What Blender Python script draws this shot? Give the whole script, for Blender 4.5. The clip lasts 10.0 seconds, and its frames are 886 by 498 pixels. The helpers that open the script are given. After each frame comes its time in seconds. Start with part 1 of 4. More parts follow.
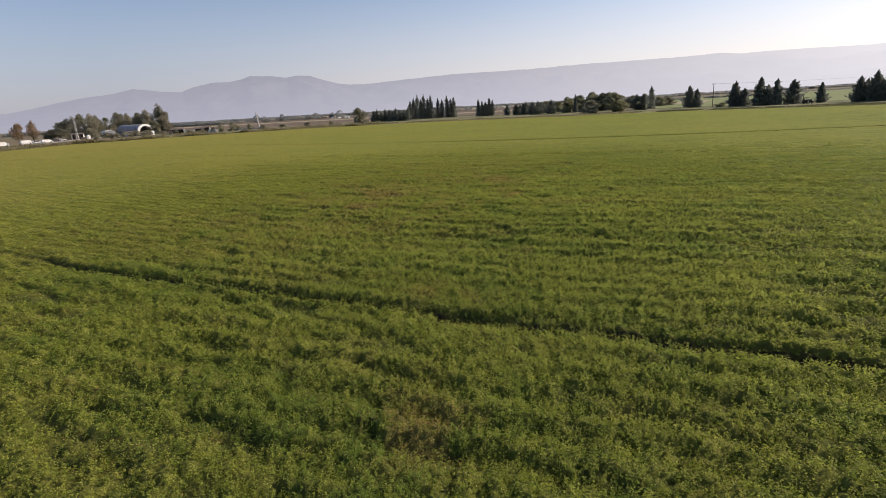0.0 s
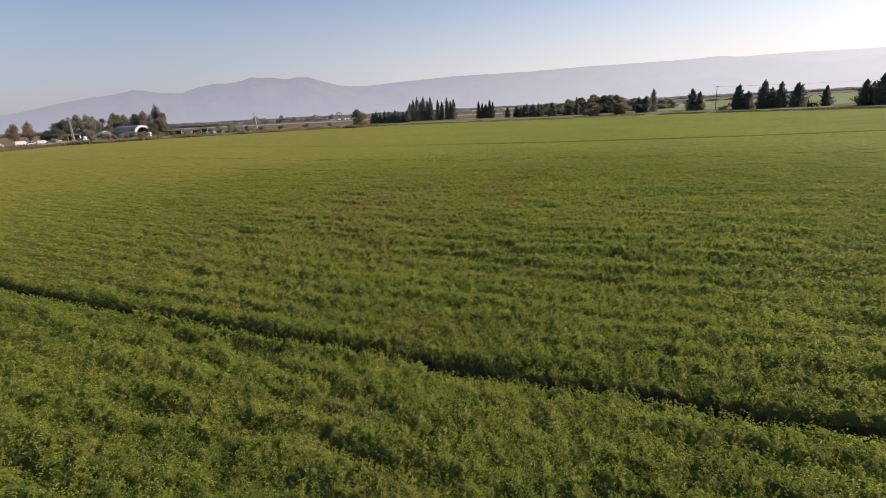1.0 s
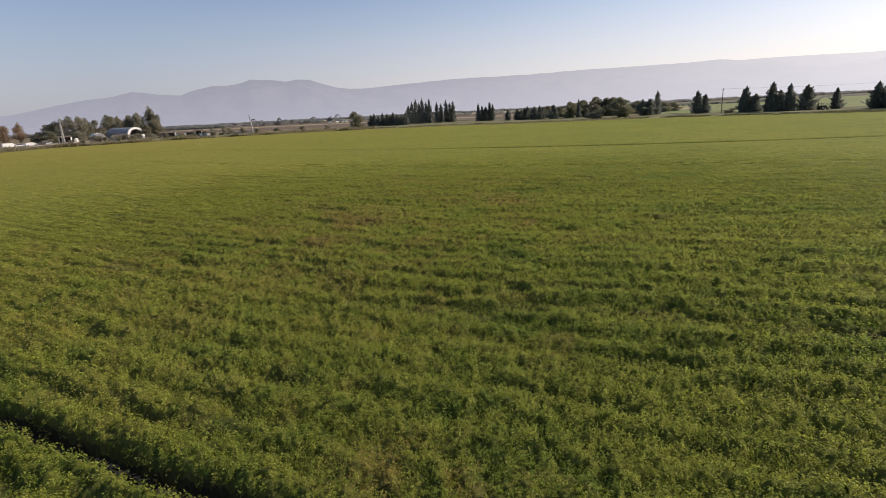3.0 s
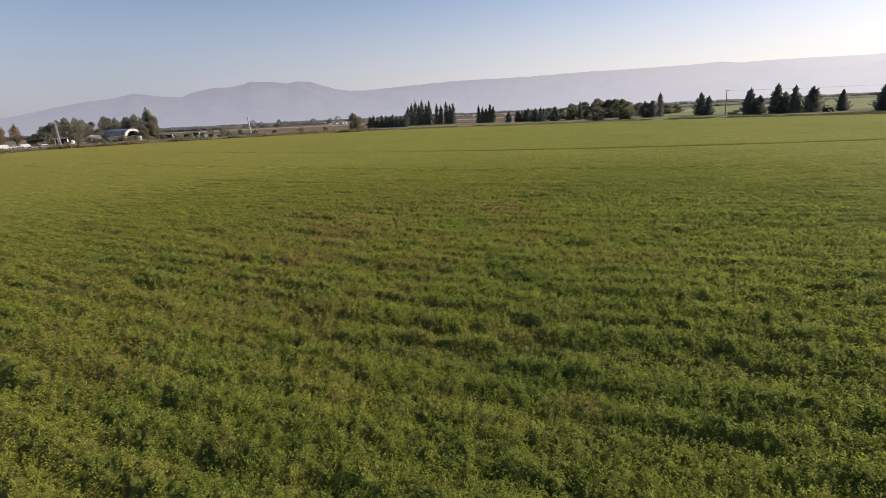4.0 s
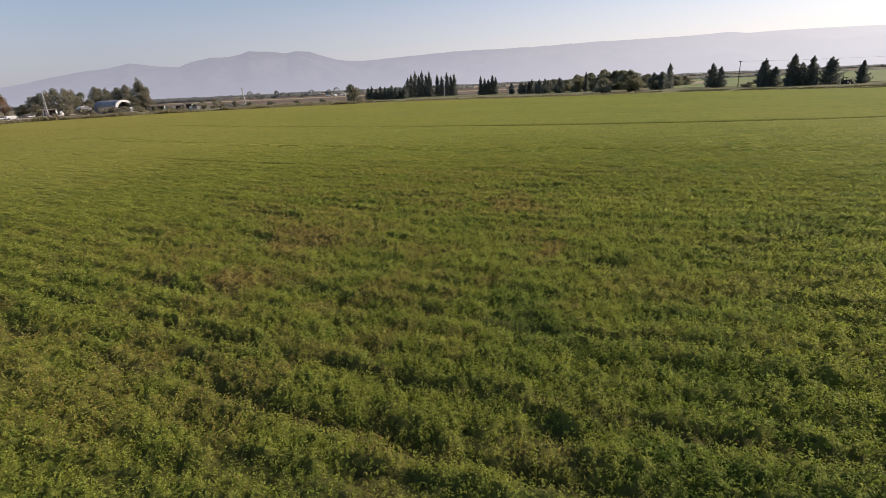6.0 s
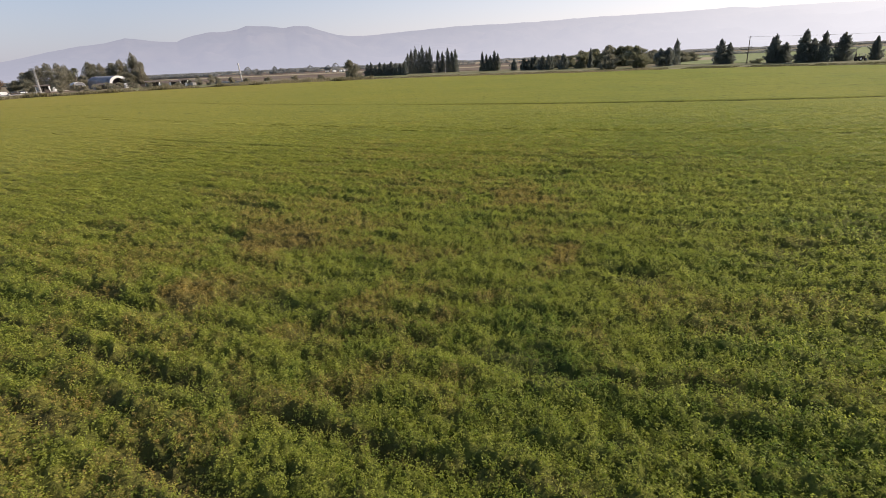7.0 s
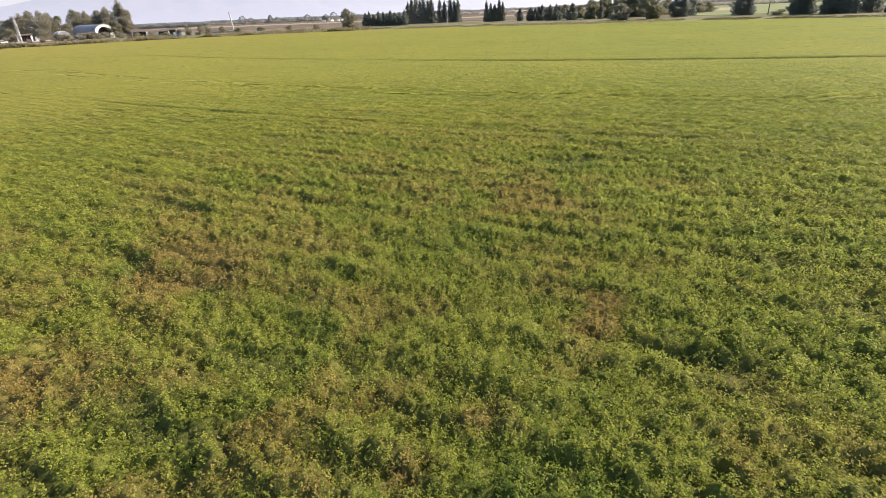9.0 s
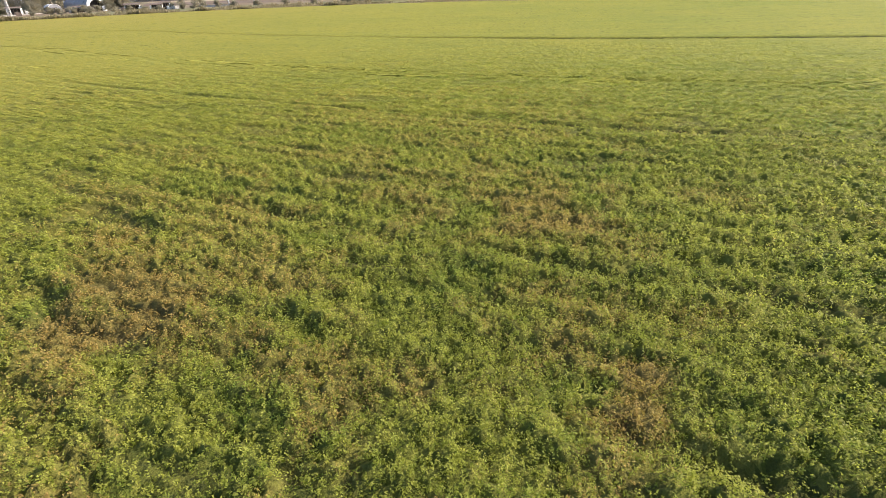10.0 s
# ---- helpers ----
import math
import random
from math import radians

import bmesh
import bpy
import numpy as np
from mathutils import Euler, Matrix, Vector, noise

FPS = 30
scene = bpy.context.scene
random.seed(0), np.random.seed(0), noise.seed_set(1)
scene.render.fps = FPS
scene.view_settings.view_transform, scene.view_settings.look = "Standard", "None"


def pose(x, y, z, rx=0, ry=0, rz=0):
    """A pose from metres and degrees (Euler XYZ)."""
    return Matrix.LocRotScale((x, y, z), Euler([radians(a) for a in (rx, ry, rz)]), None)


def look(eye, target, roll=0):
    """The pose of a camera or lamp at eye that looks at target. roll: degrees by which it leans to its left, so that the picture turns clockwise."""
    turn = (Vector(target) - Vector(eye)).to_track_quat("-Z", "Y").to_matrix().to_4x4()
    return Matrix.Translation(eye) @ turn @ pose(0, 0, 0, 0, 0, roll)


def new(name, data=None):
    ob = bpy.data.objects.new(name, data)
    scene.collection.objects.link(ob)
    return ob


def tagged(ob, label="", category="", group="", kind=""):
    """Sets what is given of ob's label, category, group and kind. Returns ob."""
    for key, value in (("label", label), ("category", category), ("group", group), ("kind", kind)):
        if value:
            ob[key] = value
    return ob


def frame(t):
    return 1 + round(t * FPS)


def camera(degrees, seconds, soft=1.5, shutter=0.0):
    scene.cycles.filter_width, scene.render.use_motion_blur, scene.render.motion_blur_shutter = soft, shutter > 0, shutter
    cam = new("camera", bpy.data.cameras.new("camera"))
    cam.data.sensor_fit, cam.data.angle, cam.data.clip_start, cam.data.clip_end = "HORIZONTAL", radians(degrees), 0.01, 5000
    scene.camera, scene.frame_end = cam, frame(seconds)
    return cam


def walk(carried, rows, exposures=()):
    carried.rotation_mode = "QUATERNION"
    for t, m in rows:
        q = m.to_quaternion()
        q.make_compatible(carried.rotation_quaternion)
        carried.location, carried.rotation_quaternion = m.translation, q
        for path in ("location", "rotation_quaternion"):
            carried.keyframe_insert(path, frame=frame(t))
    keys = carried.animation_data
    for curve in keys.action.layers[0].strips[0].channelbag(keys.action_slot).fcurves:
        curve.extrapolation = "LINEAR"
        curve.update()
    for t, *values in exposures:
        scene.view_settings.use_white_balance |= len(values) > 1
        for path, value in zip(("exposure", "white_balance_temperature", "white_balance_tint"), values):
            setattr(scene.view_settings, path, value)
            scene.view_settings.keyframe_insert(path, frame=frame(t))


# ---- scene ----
cam = camera(80.2, 10.0, soft=0.5)
PATH = [
    (0, (2.366, 1.352, 6.764), (2.153, 3.271, 6.242), -3.3),
    (0.5, (2.309, 3.034, 6.754), (2.096, 4.954, 6.237), -3.3),
    (1, (2.261, 4.727, 6.729), (2.049, 6.648, 6.214), -3.1),
    (1.5, (2.178, 6.424, 6.692), (1.966, 8.345, 6.179), -3.0),
    (2, (2.076, 8.163, 6.663), (1.865, 10.086, 6.153), -3.0),
    (2.5, (1.927, 9.864, 6.601), (1.718, 11.787, 6.093), -3.0),
    (4, (1.835, 15.072, 6.353), (1.625, 16.998, 5.854), -2.9),
    (4.5, (1.772, 16.79, 6.366), (1.562, 18.716, 5.87), -2.9),
    (5, (1.753, 18.471, 6.358), (1.541, 20.397, 5.862), -2.8),
    (5.5, (1.707, 20.08, 6.302), (1.492, 22.0, 5.785), -2.8),
    (5.7, (1.684, 20.724, 6.311), (1.469, 22.634, 5.759), -2.8),
    (6.8, (1.542, 23.981, 6.287), (1.323, 25.858, 5.631), -2.7),
    (7, (1.53, 24.63, 6.277), (1.311, 26.5, 5.604), -2.7),
    (7.5, (1.499, 26.274, 6.285), (1.278, 28.129, 5.57), -2.7),
    (8, (1.499, 27.886, 6.289), (1.276, 29.726, 5.537), -2.7),
    (8.5, (1.497, 29.511, 6.274), (1.273, 31.335, 5.485), -2.65),
    (9, (1.469, 31.149, 6.253), (1.244, 32.956, 5.427), -2.5),
    (9.5, (1.407, 32.813, 6.227), (1.182, 34.604, 5.365), -2.4),
    (10, (1.34, 34.489, 6.22), (1.114, 36.261, 5.32), -2.3),
]
walk(cam, [(t, look(e, g, r)) for t, e, g, r in PATH],
     exposures=((0, -0.08, 7000, 20), (5.3, -0.15, 7000, 20), (7, 0.12, 7000, 20), (8.5, 0.60, 7000, 20), (10, 0.97, 7000, 20)))

# ---- sky and sun ----
SUN_AZ, SUN_EL = 68.0, 29.0
world = bpy.data.worlds.new("sky")
scene.world = world
world.use_nodes = True
wn = world.node_tree
sky = wn.nodes.new("ShaderNodeTexSky")
sky.sky_type, sky.sun_disc = "NISHITA", False
sky.sun_elevation, sky.sun_rotation = radians(SUN_EL), radians(SUN_AZ)
sky.air_density, sky.dust_density, sky.ozone_density, sky.altitude = 1.0, 0.9, 3.0, 60
# pale valley haze low over the horizon
way = wn.nodes.new("ShaderNodeSeparateXYZ")
wn.links.new(wn.nodes.new("ShaderNodeTexCoord").outputs["Generated"], way.inputs[0])
low = wn.nodes.new("ShaderNodeMapRange")
low.interpolation_type = "SMOOTHSTEP"
wn.links.new(way.outputs[2], low.inputs[0])
low.inputs[1].default_value, low.inputs[2].default_value, low.inputs[3].default_value, low.inputs[4].default_value = -0.02, 0.25, 0.72, 0.0
bank = wn.nodes.new("ShaderNodeMix")
bank.data_type = "RGBA"
wn.links.new(low.outputs[0], bank.inputs[0])
wn.links.new(sky.outputs[0], bank.inputs[6])
side = wn.nodes.new("ShaderNodeMapRange")
wn.links.new(way.outputs[0], side.inputs[0])
side.inputs[1].default_value, side.inputs[2].default_value = -0.6, 0.62
tone = wn.nodes.new("ShaderNodeMix")
tone.data_type = "RGBA"
wn.links.new(side.outputs[0], tone.inputs[0])
tone.inputs[6].default_value, tone.inputs[7].default_value = (3.0, 3.3, 4.3, 1), (8.4, 8.3, 8.6, 1)
wn.links.new(tone.outputs[2], bank.inputs[7])
wn.links.new(bank.outputs[2], wn.nodes["Background"].inputs[0])
wn.nodes["Background"].inputs[1].default_value = 0.14
sun = new("sun", bpy.data.lights.new("sun", "SUN"))
sun.data.energy, sun.data.angle, sun.data.color = 5.0, radians(0.6), (1.0, 0.92, 0.78)
sun_way = Vector((math.sin(radians(SUN_AZ)) * math.cos(radians(SUN_EL)), math.cos(radians(SUN_AZ)) * math.cos(radians(SUN_EL)), math.sin(radians(SUN_EL))))
sun.matrix_world = look(tuple(sun_way * 100), (0, 0, 0))


# ---- materials ----
class Nodes:
    """A short way to write a node material."""

    def __init__(self, name):
        self.m = bpy.data.materials.new(name)
        self.m.use_nodes = True
        self.t = self.m.node_tree
        self.bsdf = self.t.nodes["Principled BSDF"]
        self.out = self.t.nodes["Material Output"]

    def add(self, kind, **inputs):
        n = self.t.nodes.new("ShaderNode" + kind)
        for k, v in inputs.items():
            s = n.inputs[int(k[1:])] if k[0] == "i" and k[1:].isdigit() else n.inputs[k]
            self.put(s, v)
        return n

    def put(self, socket, v):
        if isinstance(v, bpy.types.NodeSocket):
            self.t.links.new(v, socket)
        elif isinstance(v, tuple) and len(v) == 3 and socket.type == "RGBA":
            socket.default_value = (*v, 1)
        else:
            socket.default_value = v

    def pos(self):
        return self.t.nodes.new("ShaderNodeNewGeometry").outputs["Position"]

    def obj(self):
        return self.t.nodes.new("ShaderNodeTexCoord").outputs["Object"]

    def attr(self, name):
        n = self.t.nodes.new("ShaderNodeAttribute")
        n.attribute_name = name
        return n.outputs["Fac"]

    def noise(self, vec, scale, detail=3.0, rough=0.6):
        return self.add("TexNoise", Vector=vec, Scale=scale, Detail=detail, Roughness=rough).outputs["Fac"]

    def span(self, v, a, b, c=0.0, d=1.0):
        return self.add("MapRange", i0=v, i1=a, i2=b, i3=c, i4=d).outputs[0]

    def mix(self, f, a, b):
        n = self.t.nodes.new("ShaderNodeMix")
        n.data_type = "RGBA"
        self.put(n.inputs[0], f), self.put(n.inputs[6], a), self.put(n.inputs[7], b)
        return n.outputs[2]

    def math(self, op, a, b=0.0):
        n = self.t.nodes.new("ShaderNodeMath")
        n.operation = op
        self.put(n.inputs[0], a), self.put(n.inputs[1], b)
        return n.outputs[0]

    def bump(self, h, strength, distance):
        self.put(self.bsdf.inputs["Normal"], self.add("Bump", Height=h, Strength=strength, Distance=distance).outputs[0])

    def finish(self, colour, rough=0.8, metal=0.0, spec=0.3):
        self.put(self.bsdf.inputs["Base Color"], colour)
        self.put(self.bsdf.inputs["Roughness"], rough)
        self.put(self.bsdf.inputs["Metallic"], metal)
        self.put(self.bsdf.inputs["Specular IOR Level"], spec)
        return self.m

    def translucent(self, colour, share):
        tr = self.add("BsdfTranslucent", Color=colour)
        mx = self.add("MixShader", i0=share)
        self.t.links.new(self.bsdf.outputs[0], mx.inputs[1])
        self.t.links.new(tr.outputs[0], mx.inputs[2])
        self.t.links.new(mx.outputs[0], self.out.inputs[0])


LUSH, FRESH, YELLOW, DRY = (0.123, 0.213, 0.036), (0.243, 0.287, 0.044), (0.350, 0.376, 0.073), (0.385, 0.250, 0.091)


def m_leaf():
    """Lush, fresh, yellowing and dried-out lucerne leaves, by each plant's own state, with light on the tuft tops
    painted in; the sun shines through them.
    """
    n = Nodes("lucerne_leaf")
    c = n.mix(n.attr("ripe"), LUSH, FRESH)
    c = n.mix(n.span(n.attr("tint"), 0.4, 1.0), c, YELLOW)
    c = n.mix(n.attr("dry"), c, DRY)
    n.finish(c, 0.55, 0, 0.18)
    n.translucent(n.mix(0.30, c, (0.50, 0.58, 0.10)), 0.58)
    return n.m


def m_canopy():
    """What shows between the shoots: lower leaves, stems and soil, with shade between the tufts painted in."""
    n = Nodes("lucerne_canopy")
    p = n.pos()
    fine = n.noise(p, 24.0, 4, 0.75)
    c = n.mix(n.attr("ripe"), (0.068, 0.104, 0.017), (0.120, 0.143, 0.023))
    # light on the tufts and shade between them put into the colour
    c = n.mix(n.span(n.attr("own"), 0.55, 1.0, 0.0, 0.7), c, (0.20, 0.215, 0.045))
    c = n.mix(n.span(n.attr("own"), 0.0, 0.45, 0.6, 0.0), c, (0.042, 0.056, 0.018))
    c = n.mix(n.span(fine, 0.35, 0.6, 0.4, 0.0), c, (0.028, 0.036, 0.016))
    c = n.mix(n.math("MULTIPLY", n.attr("dry"), 0.7), c, (0.20, 0.125, 0.055))
    # leaf tops closed into one surface: mottled in drill-line streaks, tufts and broad stretches
    flat = n.add("VectorMath", i0=p, i1=(0.22, 1.0, 1.0))
    flat.operation = "MULTIPLY"
    streak = n.noise(flat.outputs[0], 0.45, 4, 0.7)
    broad = n.noise(p, 0.03, 3, 0.5)
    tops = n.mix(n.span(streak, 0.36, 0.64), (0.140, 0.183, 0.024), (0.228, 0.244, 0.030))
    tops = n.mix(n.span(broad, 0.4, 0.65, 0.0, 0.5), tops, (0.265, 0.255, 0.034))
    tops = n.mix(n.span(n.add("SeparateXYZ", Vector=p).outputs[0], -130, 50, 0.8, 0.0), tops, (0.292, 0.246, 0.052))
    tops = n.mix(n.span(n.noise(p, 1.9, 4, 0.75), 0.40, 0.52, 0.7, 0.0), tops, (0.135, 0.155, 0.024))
    # dark ticks painted in for the shade between far tufts
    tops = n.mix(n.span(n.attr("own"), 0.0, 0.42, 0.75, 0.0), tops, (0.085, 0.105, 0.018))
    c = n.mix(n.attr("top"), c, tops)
    # bare soil, darkened further to stand in for shade in ruts and gaps
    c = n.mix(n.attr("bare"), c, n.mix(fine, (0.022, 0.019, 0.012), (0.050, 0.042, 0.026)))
    n.finish(c, 0.9, 0, 0.1)
    n.bump(n.math("ADD", fine, n.noise(p, 2.2, 3, 0.6)), 0.8, 0.06)
    return n.m


def m_ground():
    n = Nodes("farmland_soil")
    p = n.pos()
    big = n.noise(p, 0.004, 3)
    mid = n.noise(p, 0.05, 4)
    c = n.mix(n.span(big, 0.42, 0.6), (0.17, 0.13, 0.085), (0.13, 0.13, 0.055))
    c = n.mix(n.span(mid, 0.35, 0.75), c, (0.24, 0.20, 0.13))
    n.finish(c, 0.95, 0, 0.1)
    n.bump(n.noise(p, 3.0, 4), 0.6, 0.2)
    return n.m


def m_mottled(name, a, b, scale, rough=0.85, spec=0.2, c=None, metal=0.0, bump=0.0):
    n = Nodes(name)
    p = n.pos()
    f = n.noise(p, scale, 4)
    col = n.mix(n.span(f, 0.35, 0.65), a, b)
    if c:
        col = n.mix(n.span(n.noise(p, scale * 0.13, 3), 0.45, 0.7), col, c)
    if bump:
        n.bump(f, 0.5, bump)
    return n.finish(col, rough, metal, spec)


def m_foliage(name, a, b, share=0.25):
    n = Nodes(name)
    r = n.add("NewGeometry").outputs["Random Per Island"]
    c = n.mix(r, a, b)
    c = n.mix(n.span(n.noise(n.pos(), 0.5, 2), 0.4, 0.7), c, tuple(0.6 * x + 0.4 * y for x, y in zip(a, b)))
    n.finish(c, 0.7, 0, 0.15)
    n.translucent(c, share)
    return n.m


def m_mountain():
    """Bare far slopes with kilometres of bright haze put in as emission: a backdrop, pale towards the sun."""
    n = Nodes("hillside_haze_glow")
    p = n.pos()
    f = n.noise(p, 0.0022, 5, 0.6)
    c = n.mix(n.span(f, 0.35, 0.65), (0.19, 0.165, 0.13), (0.08, 0.095, 0.08))
    n.finish(c, 1.0, 0, 0.0)
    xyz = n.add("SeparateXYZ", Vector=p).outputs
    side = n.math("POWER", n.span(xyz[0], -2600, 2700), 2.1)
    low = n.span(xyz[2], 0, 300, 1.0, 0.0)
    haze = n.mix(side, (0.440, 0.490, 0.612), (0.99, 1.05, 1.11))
    # the haze is a glow mixed over the slopes' own colour
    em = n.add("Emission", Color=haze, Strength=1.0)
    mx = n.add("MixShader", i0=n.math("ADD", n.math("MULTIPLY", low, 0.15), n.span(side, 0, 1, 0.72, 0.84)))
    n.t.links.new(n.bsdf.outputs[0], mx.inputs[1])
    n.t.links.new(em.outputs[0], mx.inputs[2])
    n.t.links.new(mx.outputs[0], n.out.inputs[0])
    return n.m


LEAF, CANOPY, GROUND, MOUNTAIN = m_leaf(), m_canopy(), m_ground(), m_mountain()
# cypress and broadleaf foliage paled beyond its own colour to imitate haze
CYPRESS = m_foliage("cypress_needles", (0.150, 0.168, 0.142), (0.255, 0.272, 0.226), 0.55)
BROAD = m_foliage("hazed_green_leaves", (0.165, 0.175, 0.105), (0.290, 0.285, 0.180), 0.5)
OLIVE = m_foliage("grey_green_leaves", (0.200, 0.200, 0.140), (0.330, 0.310, 0.215), 0.5)
HAZED = m_foliage("hazed_pale_leaves", (0.235, 0.225, 0.160), (0.400, 0.370, 0.265), 0.5)
AUTUMN = m_foliage("autumn_leaves", (0.29, 0.21, 0.13), (0.46, 0.34, 0.22), 0.5)
GRASS = m_foliage("rank_grass", (0.115, 0.125, 0.055), (0.235, 0.215, 0.115), 0.4)
WEED = m_foliage("dry_weeds", (0.17, 0.16, 0.085), (0.40, 0.34, 0.20), 0.5)


# far leaves painted pale grey in place of the haze before them
FAR_LEAF = m_foliage("far_hazed_leaves", (0.24, 0.25, 0.235), (0.36, 0.37, 0.345), 0.6)
BARK = m_mottled("bark", (0.10, 0.08, 0.06), (0.20, 0.16, 0.12), 3.0, bump=0.05)
WHITE = m_mottled("white_paint", (0.78, 0.78, 0.75), (0.66, 0.65, 0.61), 0.8, 0.5, 0.4)
SHEETING = m_mottled("grey_sheeting", (0.20, 0.215, 0.235), (0.27, 0.28, 0.295), 0.6, 0.6, 0.3, c=(0.17, 0.17, 0.175))
DARK = m_mottled("dark_clutter", (0.03, 0.028, 0.025), (0.07, 0.06, 0.05), 1.2)
RUST = m_mottled("rusty_roofing", (0.13, 0.10, 0.08), (0.20, 0.165, 0.135), 0.9, 0.8, 0.2)
CONCRETE = m_mottled("concrete", (0.42, 0.41, 0.38), (0.55, 0.53, 0.49), 1.5, 0.9, 0.2, bump=0.02)
STEEL = m_mottled("galvanised_steel", (0.40, 0.41, 0.42), (0.52, 0.53, 0.54), 2.0, 0.5, 0.5, metal=0.6)
TIMBER = m_mottled("weathered_timber", (0.11, 0.085, 0.06), (0.19, 0.15, 0.11), 4.0, 0.9)
GLASS = m_mottled("dark_glass", (0.03, 0.035, 0.04), (0.05, 0.055, 0.06), 1.0, 0.1, 0.6)
RUBBER = m_mottled("rubber", (0.02, 0.02, 0.02), (0.035, 0.033, 0.03), 5.0, 0.9)
ASPHALT = m_mottled("worn_road", (0.22, 0.21, 0.19), (0.32, 0.30, 0.27), 0.4, 0.9, 0.2)
VERGE = m_mottled("dry_verge", (0.115, 0.130, 0.052), (0.195, 0.185, 0.090), 0.35, 0.95, 0.1, c=(0.25, 0.225, 0.14), bump=0.1)
PLOUGH = m_mottled("ploughed_soil", (0.115, 0.085, 0.060), (0.165, 0.125, 0.090), 0.12, 0.95, 0.1, c=(0.20, 0.16, 0.12))
STUBBLE = m_mottled("stubble", (0.30, 0.25, 0.16), (0.38, 0.32, 0.22), 0.15, 0.95, 0.1)
PALE_CROP = m_mottled("pale_green_crop", (0.17, 0.215, 0.080), (0.24, 0.26, 0.115), 0.06, 0.9, 0.1)
TRACTOR_RED = m_mottled("faded_dark_paint", (0.07, 0.06, 0.05), (0.11, 0.08, 0.06), 2.0, 0.6)


# ---- mesh helpers ----
def part(name, bm, material, parent=None, label=""):
    """Links a bmesh as one mesh object, under a thing or a part if given."""
    me = bpy.data.meshes.new(name)
    bm.to_mesh(me)
    bm.free()
    me.materials.append(material)
    ob = new(name, me)
    ob.parent = parent
    return tagged(ob, label)


def soup(name, co, faces, materials, parent=None, attrs=None, index=None):
    """One mesh from numpy arrays: points (n, 3), equal faces (m, k); attrs: values for each face."""
    me = bpy.data.meshes.new(name)
    k = faces.shape[1]
    me.vertices.add(len(co))
    me.vertices.foreach_set("co", np.ascontiguousarray(co, np.float32).ravel())
    me.loops.add(faces.size)
    me.loops.foreach_set("vertex_index", np.ascontiguousarray(faces, np.int32).ravel())
    me.polygons.add(len(faces))
    me.polygons.foreach_set("loop_start", np.arange(0, faces.size, k, dtype=np.int32))
    for m in materials:
        me.materials.append(m)
    if index is not None:
        me.polygons.foreach_set("material_index", np.ascontiguousarray(index, np.int32))
    me.update(calc_edges=True)
    for key, v in (attrs or {}).items():
        a = me.attributes.new(key, "FLOAT", "FACE")
        a.data.foreach_set("value", np.ascontiguousarray(v, np.float32))
    ob = new(name, me)
    ob.parent = parent
    return ob


def thing(name, label, category, x, y, z=0.0, turn=0.0, group=""):
    e = new(name)
    e.empty_display_size = 0.2
    e.matrix_basis = pose(x, y, z, 0, 0, turn)
    return tagged(e, label, category, group)


def add_box(bm, x, y, z, sx, sy, sz, bevel=0.0, m=None):
    """A box by its middle and sizes."""
    r = bmesh.ops.create_cube(bm, size=1, matrix=(m or Matrix()) @ Matrix.Translation((x, y, z)) @ Matrix.Diagonal((sx, sy, sz, 1)))
    if bevel:
        es = list({e for v in r["verts"] for e in v.link_edges})
        bmesh.ops.bevel(bm, geom=es, offset=bevel, segments=2, affect="EDGES")
    return bm


def box(x, y, z, sx, sy, sz, bevel=0.0, m=None):
    return add_box(bmesh.new(), x, y, z, sx, sy, sz, bevel, m)


def add_tube(bm, a, b, r1, r2, n=8):
    a, b = Vector(a), Vector(b)
    m = Matrix.Translation((a + b) / 2) @ (b - a).to_track_quat("Z", "Y").to_matrix().to_4x4()
    bmesh.ops.create_cone(bm, cap_ends=True, segments=n, radius1=r1, radius2=r2, depth=(b - a).length, matrix=m)
    return bm


def tube(a, b, r1, r2, n=8):
    return add_tube(bmesh.new(), a, b, r1, r2, n)


TABLE = np.random.default_rng(11).random((256, 256))


def lump(x, y, scale, seed=0):
    """Smooth value noise in 0..1 on numpy arrays; scale: size of a lump in metres."""
    x, y = x / scale + seed * 17.31, y / scale + seed * 9.77
    i, j = np.floor(x).astype(int), np.floor(y).astype(int)
    f, g = x - i, y - j
    f, g = f * f * (3 - 2 * f), g * g * (3 - 2 * g)
    T = lambda a, b: TABLE[a & 255, b & 255]
    return (T(i, j) * (1 - f) + T(i + 1, j) * f) * (1 - g) + (T(i, j + 1) * (1 - f) + T(i + 1, j + 1) * f) * g


# ---- the ground ----
SOIL = -0.44
ang = np.linspace(0, 2 * np.pi, 97)[:-1]
rad = np.array([0, 60, 200, 420, 800, 1500, 2600, 4680.0])
gx = np.concatenate([[0]] + [r * np.sin(ang) for r in rad[1:]])
gy = np.concatenate([[0]] + [r * np.cos(ang) for r in rad[1:]])
gz = np.full(len(gx), SOIL)
bm = bmesh.new()
vs = [bm.verts.new(v) for v in zip(gx, gy, gz)]
for i in range(96):
    bm.faces.new((vs[0], vs[1 + (i + 1) % 96], vs[1 + i]))
for k in range(len(rad) - 2):
    a, b = 1 + 96 * k, 1 + 96 * (k + 1)
    for i in range(96):
        j = (i + 1) % 96
        bm.faces.new((vs[a + i], vs[a + j], vs[b + j], vs[b + i]))
bmesh.ops.recalc_face_normals(bm, faces=bm.faces)
tagged(part("ground", bm, GROUND), "flat dry valley soil with patchy stubble", "ground", kind="structure")

